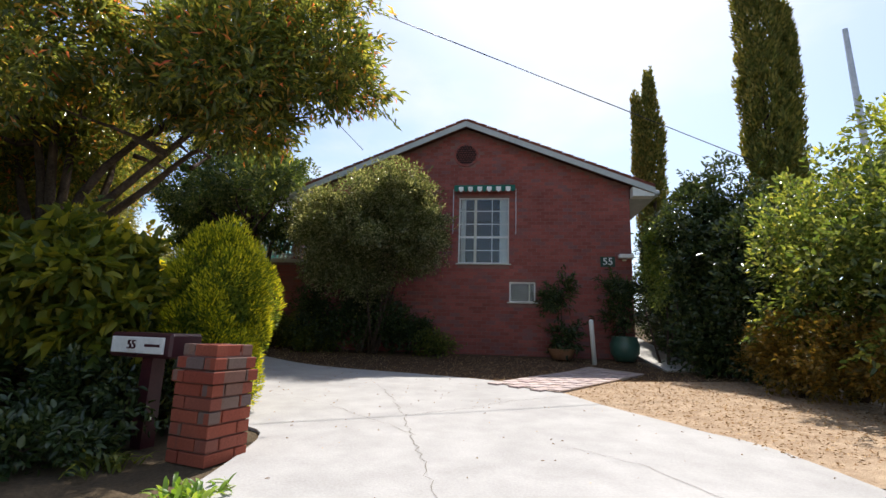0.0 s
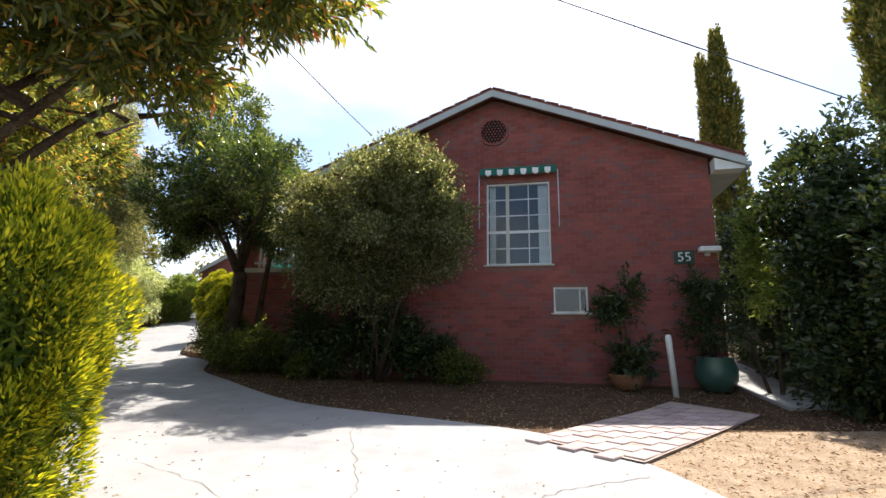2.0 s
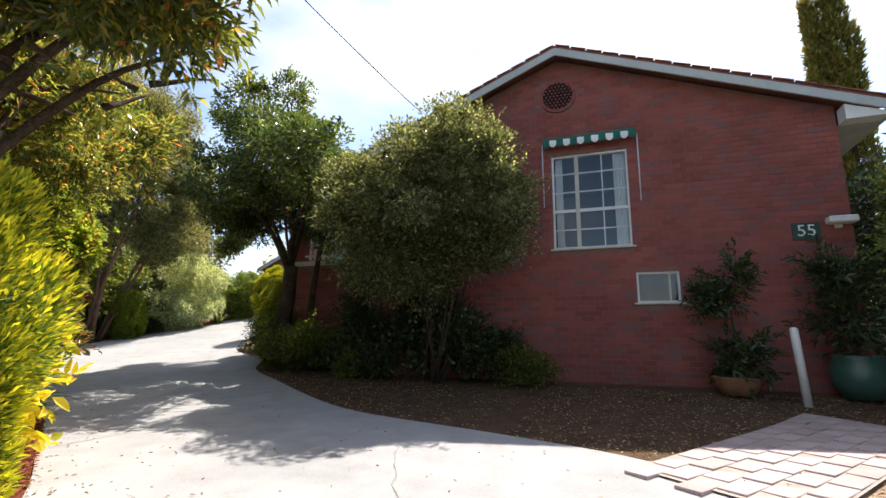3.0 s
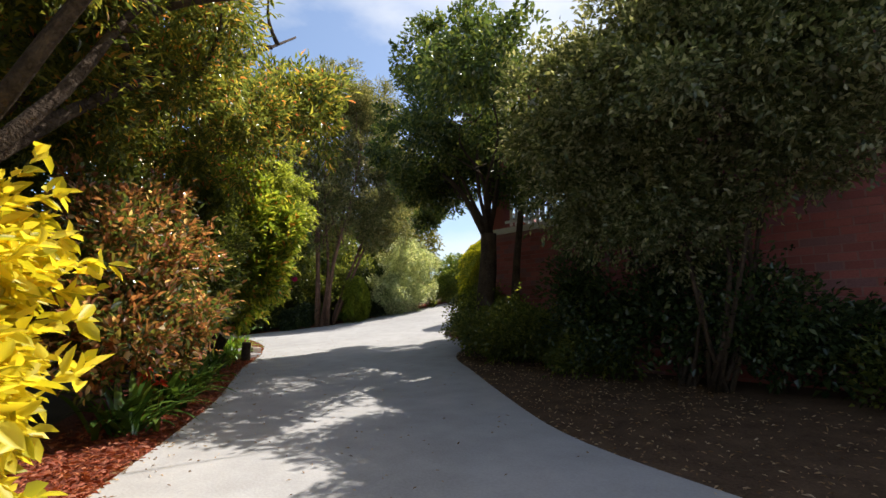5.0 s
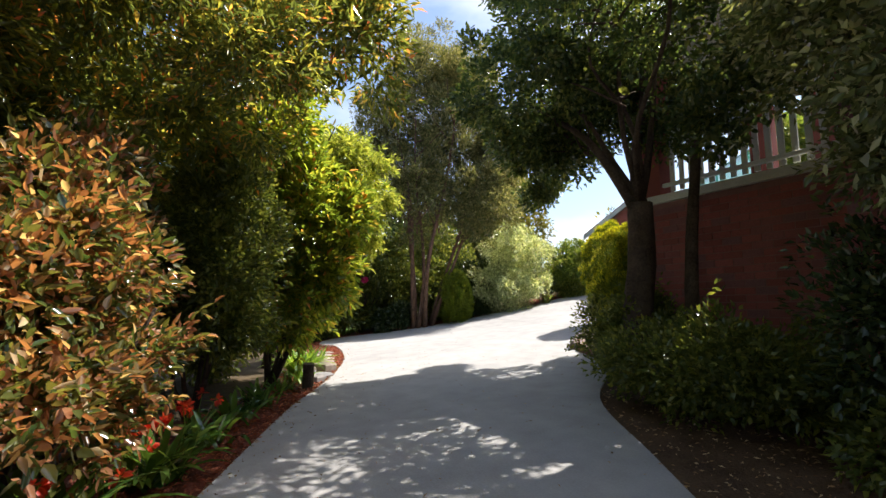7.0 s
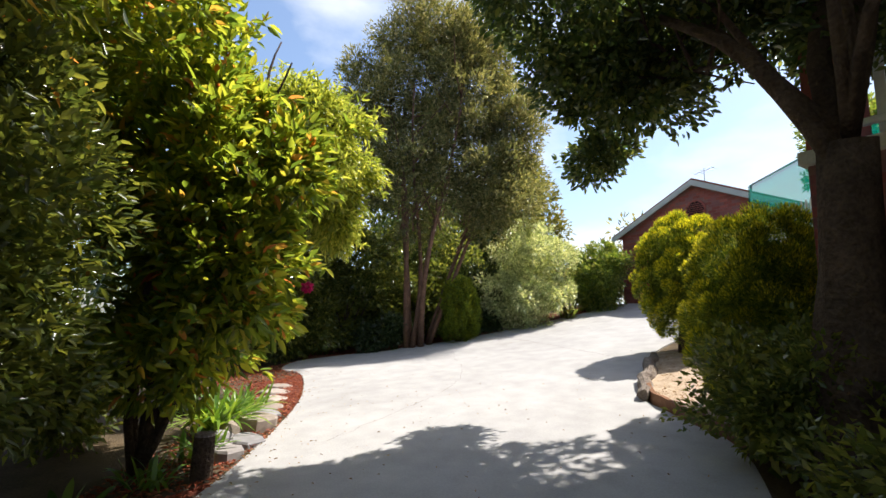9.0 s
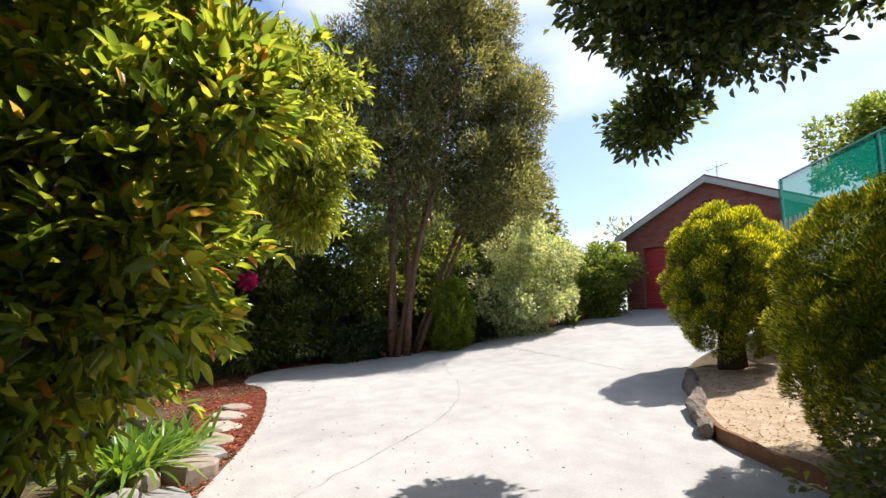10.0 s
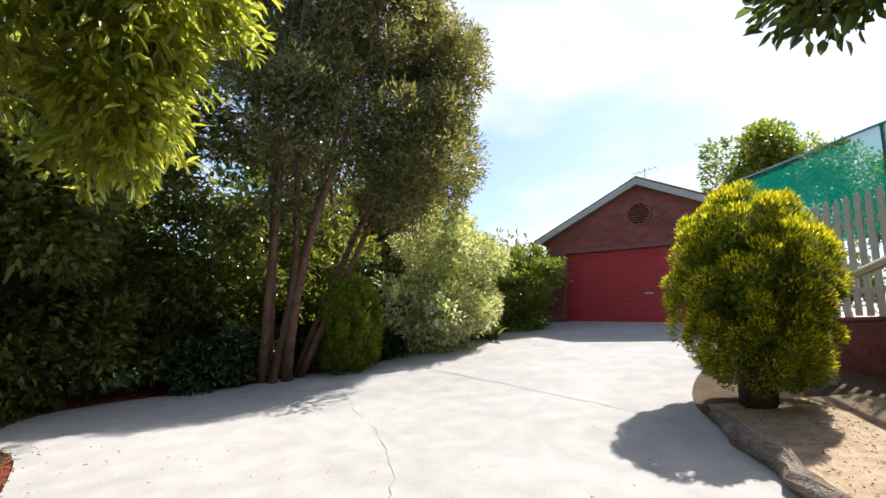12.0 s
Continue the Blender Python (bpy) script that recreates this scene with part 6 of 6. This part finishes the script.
def beside_drive(rng, n):
    q = np.stack([rng.uniform(-0.3, 6.4, n), rng.uniform(4.9, 12.9, n), np.full(n, 0.035)], 1)
    return q[q[:, 0] - np.interp(q[:, 1], [4.9, 6.1, 7.2, 8.2, 9.1, 9.6], [3.6, 3.05, 2.4, 1.9, 1.0, -0.4]) > 0.02]


litter("leaf_litter", "pale straw and leaves over the mulch", beside_drive, 11000, 0.04, L_LITTER, 403)
litter("leaf_litter", "red bark chips over the garden bed", between([(x, y) for x, y in drive_l], [(x + 0.9, y - 1.6) for x, y in drive_l], 30, 96, 0.03), 9000, 0.06, L_REDLITTER, 404)
litter("leaf_litter", "brown dry leaves on the mulch below the front bush", between(drive_r, [(x + 0.5, y + 2.4) for x, y in drive_r], 43, 70, 0.03), 2600, 0.04, L_LITTER, 407)
litter("leaf_litter", "dry leaves on the gravel bed", between(finer(bed_e, 3), finer(bed_in, 3), 0, 21, 0.1), 2500, 0.035, L_LITTER, 405)
litter("leaf_litter", "brown leaf litter below the hedge", between([(x - 1.5, y) for x, y in hedge_l], hedge_l, 0, len(hedge_l), 0.03), 4000, 0.05, L_REDLITTER, 406)

# ---------------- pavers, bricks (pieces last) ----------------
path_ob = thing("paver_path", "path of pinkish concrete pavers leading to the house corner", "path", on_land(1.9, 9.0), 0, "", "structure")
PA, PB = Vector((1.5, 8.55)), Vector((3.2, 10.95))
pw = (PB - PA).normalized()
pn = Vector((pw.y, -pw.x))
JOINT = surface("joint_sand", (0.34, 0.25, 0.20), (0.50, 0.40, 0.34), 6, 60)
pl = [PA + pn * -0.62 + pw * (d_ * 0.33 - 0.15) for d_ in range(12)]
pr = [PA + pn * 0.62 + pw * (d_ * 0.33 - 0.15) for d_ in range(12)]
drape("path_bed", [tuple(q) for q in pl], [tuple(q) for q in pr], 4, 0.046, JOINT, "sandy pink joint filling between pavers", "path")
paver = None
for i in range(9):
    for j in range(6):
        if paver is None:
            paver = ready(block(-0.193, 0.193, -0.0975, 0.0975, -0.04, 0.03, 0.004), "paver", PAVER)
        c = PA + pw * (i * 0.392 + (0.196 if j % 2 else 0) - 0.1) + pn * (j * 0.2 - 0.5)
        o = new("paver", paver)
        o.parent = path_ob
        o.matrix_parent_inverse = path_ob.matrix_world.inverted()
        o.matrix_world = pose(c.x, c.y, land(c.y) + 0.022 + 0.003 * math.sin(i * 5 + j * 3), 0, 0, math.degrees(math.atan2(pw.y, pw.x)))

# brick pillar
rp = random.Random(77)
pillar = thing("brick_pillar", "red brick gate pillar with a stepped brick cap", "pillar", (-1.13, 4.25, land(4.2)), -15)
H = 0.0955
part("core", block(-0.17, 0.17, -0.17, 0.17, -0.1, 8.4 * H), MORTAR, pillar)


def brick_mesh(lx, ly, lz, material, name="brick"):
    return ready(block(-lx / 2, lx / 2, -ly / 2, ly / 2, -lz / 2, lz / 2, 0.004), name, material)


full = {}
for c in range(-1, 9):
    half = {6: 0.215, 7: 0.20, 8: 0.175}.get(c, 0.195)
    z = c * H + H / 2
    for side in range(4):
        lay = ((-half, half - 0.125), (half - 0.113, half)) if (c + side) % 2 else ((-half, -half + 0.113), (-half + 0.125, half))
        for a, b in lay:
            L_ = round(b - a, 3)
            key = (L_, 0.1)
            if key not in full:
                full[key] = brick_mesh(L_, 0.1, H - 0.012, PILLAR_BRICK)
            o = new("brick", full[key])
            o.parent = pillar
            shift = -half + 0.05 + 0.0025 * side
            o.matrix_basis = pose(0, 0, 0, 0, 0, 90 * side) @ pose((a + b) / 2, shift, z + 0.0008 * side + rp.uniform(-0.001, 0.001), 0, 0, rp.uniform(-0.5, 0.5))
part("cap_fill", block(-0.13, 0.13, -0.13, 0.13, 8.45 * H, 8.93 * H), PILLAR_BRICK, pillar)

# bricks of the front wall: the nearest ones are parts, the rest one piece of stuff
BW, BH = 0.245, 0.0955
near, rest_v, rest_f = [], [], []
bricks = []
row = 0
z = HB - 0.05
while z < APEX - 0.35:
    x = -HX + (0 if row % 2 else -BW / 2)
    while x < HX:
        a, b = max(x, -HX) + 0.005, min(x + BW - 0.012, HX)
        t, u = z + 0.005, z + BH - 0.006
        x += BW
        if b - a < 0.05 or u > min(gable(a), gable(b)) - 0.01:
            continue
        if any(b > h[0] - 0.01 and a < h[1] + 0.01 and u > h[2] - 0.06 and t < h[3] + 0.01 for h in (WIN, LOW)):
            segs = []
            for h in (WIN, LOW):
                if b > h[0] - 0.01 and a < h[1] + 0.01 and u > h[2] - 0.06 and t < h[3] + 0.01:
                    if a < h[0] - 0.06:
                        segs.append((a, h[0] - 0.012))
                    if b > h[1] + 0.06:
                        segs.append((h[1] + 0.012, b))
            bricks += [(p, q, t, u) for p, q in segs if q - p > 0.04]
            continue
        if math.hypot((a + b) / 2, (t + u) / 2 - 6.12) < 0.42:
            continue
        bricks.append((a, b, t, u))
    z += BH
    row += 1
rb_ = random.Random(9)
shared, count = {}, 0
for a, b, t, u in bricks:
    proud = 0.007 + rb_.uniform(-0.002, 0.002)
    if -0.6 < (a + b) / 2 < 2.4 and 1.0 < t < 2.9 and count < 290 and b - a > 0.2:
        key = round(b - a, 2)
        if key not in shared:
            shared[key] = ready(block(-key / 2, key / 2, -0.01, 0.01, -(BH - 0.011) / 2, (BH - 0.011) / 2), "brick", BRICK)
        o = new("brick", shared[key])
        o.parent = front_wall
        o.location = ((a + b) / 2, -proud + 0.01, (t + u) / 2 - HB)
        count += 1
        continue
    s_ = len(rest_v)
    y0, y1 = HY - proud, HY + 0.012
    rest_v += [(a, y0, t), (b, y0, t), (b, y0, u), (a, y0, u), (a, y1, t), (b, y1, t), (b, y1, u), (a, y1, u)]
    rest_f += [(s_, s_ + 1, s_ + 2, s_ + 3), (s_, s_ + 4, s_ + 5, s_ + 1), (s_ + 1, s_ + 5, s_ + 6, s_ + 2), (s_ + 2, s_ + 6, s_ + 7, s_ + 3), (s_ + 3, s_ + 7, s_ + 4, s_)]
o = flat("brickwork", rest_v, rest_f, BRICK, front_wall)
o.data.transform(house.matrix_world.inverted())
o["kind"] = "stuff"


def courses(parent, x0, x1, z0, z1, y, seed):
    """Courses of brick on a face that looks along -y, in the parent's own place."""
    rng = random.Random(seed)
    v, f = [], []
    for row in range(int((z1 - z0) / BH)):
        z, x = z0 + row * BH, x0 - (BW / 2 if row % 2 else 0)
        while x < x1:
            a, b = max(x, x0) + 0.006, min(x + BW - 0.006, x1 - 0.004)
            x += BW
            if b - a > 0.04:
                k, d = len(v), y - rng.uniform(0.006, 0.011)
                v += [(a, d, z + 0.006), (b, d, z + 0.006), (b, d, z + BH - 0.006), (a, d, z + BH - 0.006), (a, y + 0.006, z + 0.006), (b, y + 0.006, z + 0.006), (b, y + 0.006, z + BH - 0.006), (a, y + 0.006, z + BH - 0.006)]
                f += [(k, k + 1, k + 2, k + 3), (k, k + 4, k + 5, k + 1), (k + 1, k + 5, k + 6, k + 2), (k + 2, k + 6, k + 7, k + 3), (k + 3, k + 7, k + 4, k)]
    ob = flat("brickwork", v, f, BRICK, parent)
    ob["kind"] = "stuff"


courses(retaining, 1.1, FL + 0.5, 0.0, 1.34, -0.12, 21)
courses(wing, -1.62, 1.49, 0.3 - land(15.1), 3.14 - land(15.1), 0.0, 22)
# garage front bricks
rest_v, rest_f = [], []
z, row = GB - 0.02, 0
while z < 6.2:
    x = -17.36 + (0 if row % 2 else -BW / 2)
    while x < -11.56:
        a, b = max(x, -17.36) + 0.005, min(x + BW - 0.012, -11.56)
        t, u = z + 0.005, z + BH - 0.006
        x += BW
        if b - a < 0.05 or u > min(g_top(a), g_top(b)) - 0.01 or math.hypot((a + b) / 2 - GX, (t + u) / 2 - 5.45) < 0.41:
            continue
        if t < 4.5 and b > -16.70 and a < -12.22:
            a, b = (a, -16.712) if a < -16.74 else ((-12.208, b) if b > -12.18 else (0, 0))
            if b - a < 0.04:
                continue
        s_ = len(rest_v)
        y0, y1 = GYF - 0.007, GYF + 0.012
        rest_v += [(a, y0, t), (b, y0, t), (b, y0, u), (a, y0, u), (a, y1, t), (b, y1, t), (b, y1, u), (a, y1, u)]
        rest_f += [(s_, s_ + 1, s_ + 2, s_ + 3), (s_, s_ + 4, s_ + 5, s_ + 1), (s_ + 1, s_ + 5, s_ + 6, s_ + 2), (s_ + 2, s_ + 6, s_ + 7, s_ + 3), (s_ + 3, s_ + 7, s_ + 4, s_)]
    z += BH
    row += 1
o = flat("brickwork", rest_v, rest_f, BRICK, garage)
o.data.transform(garage.matrix_world.inverted())
o["kind"] = "stuff"
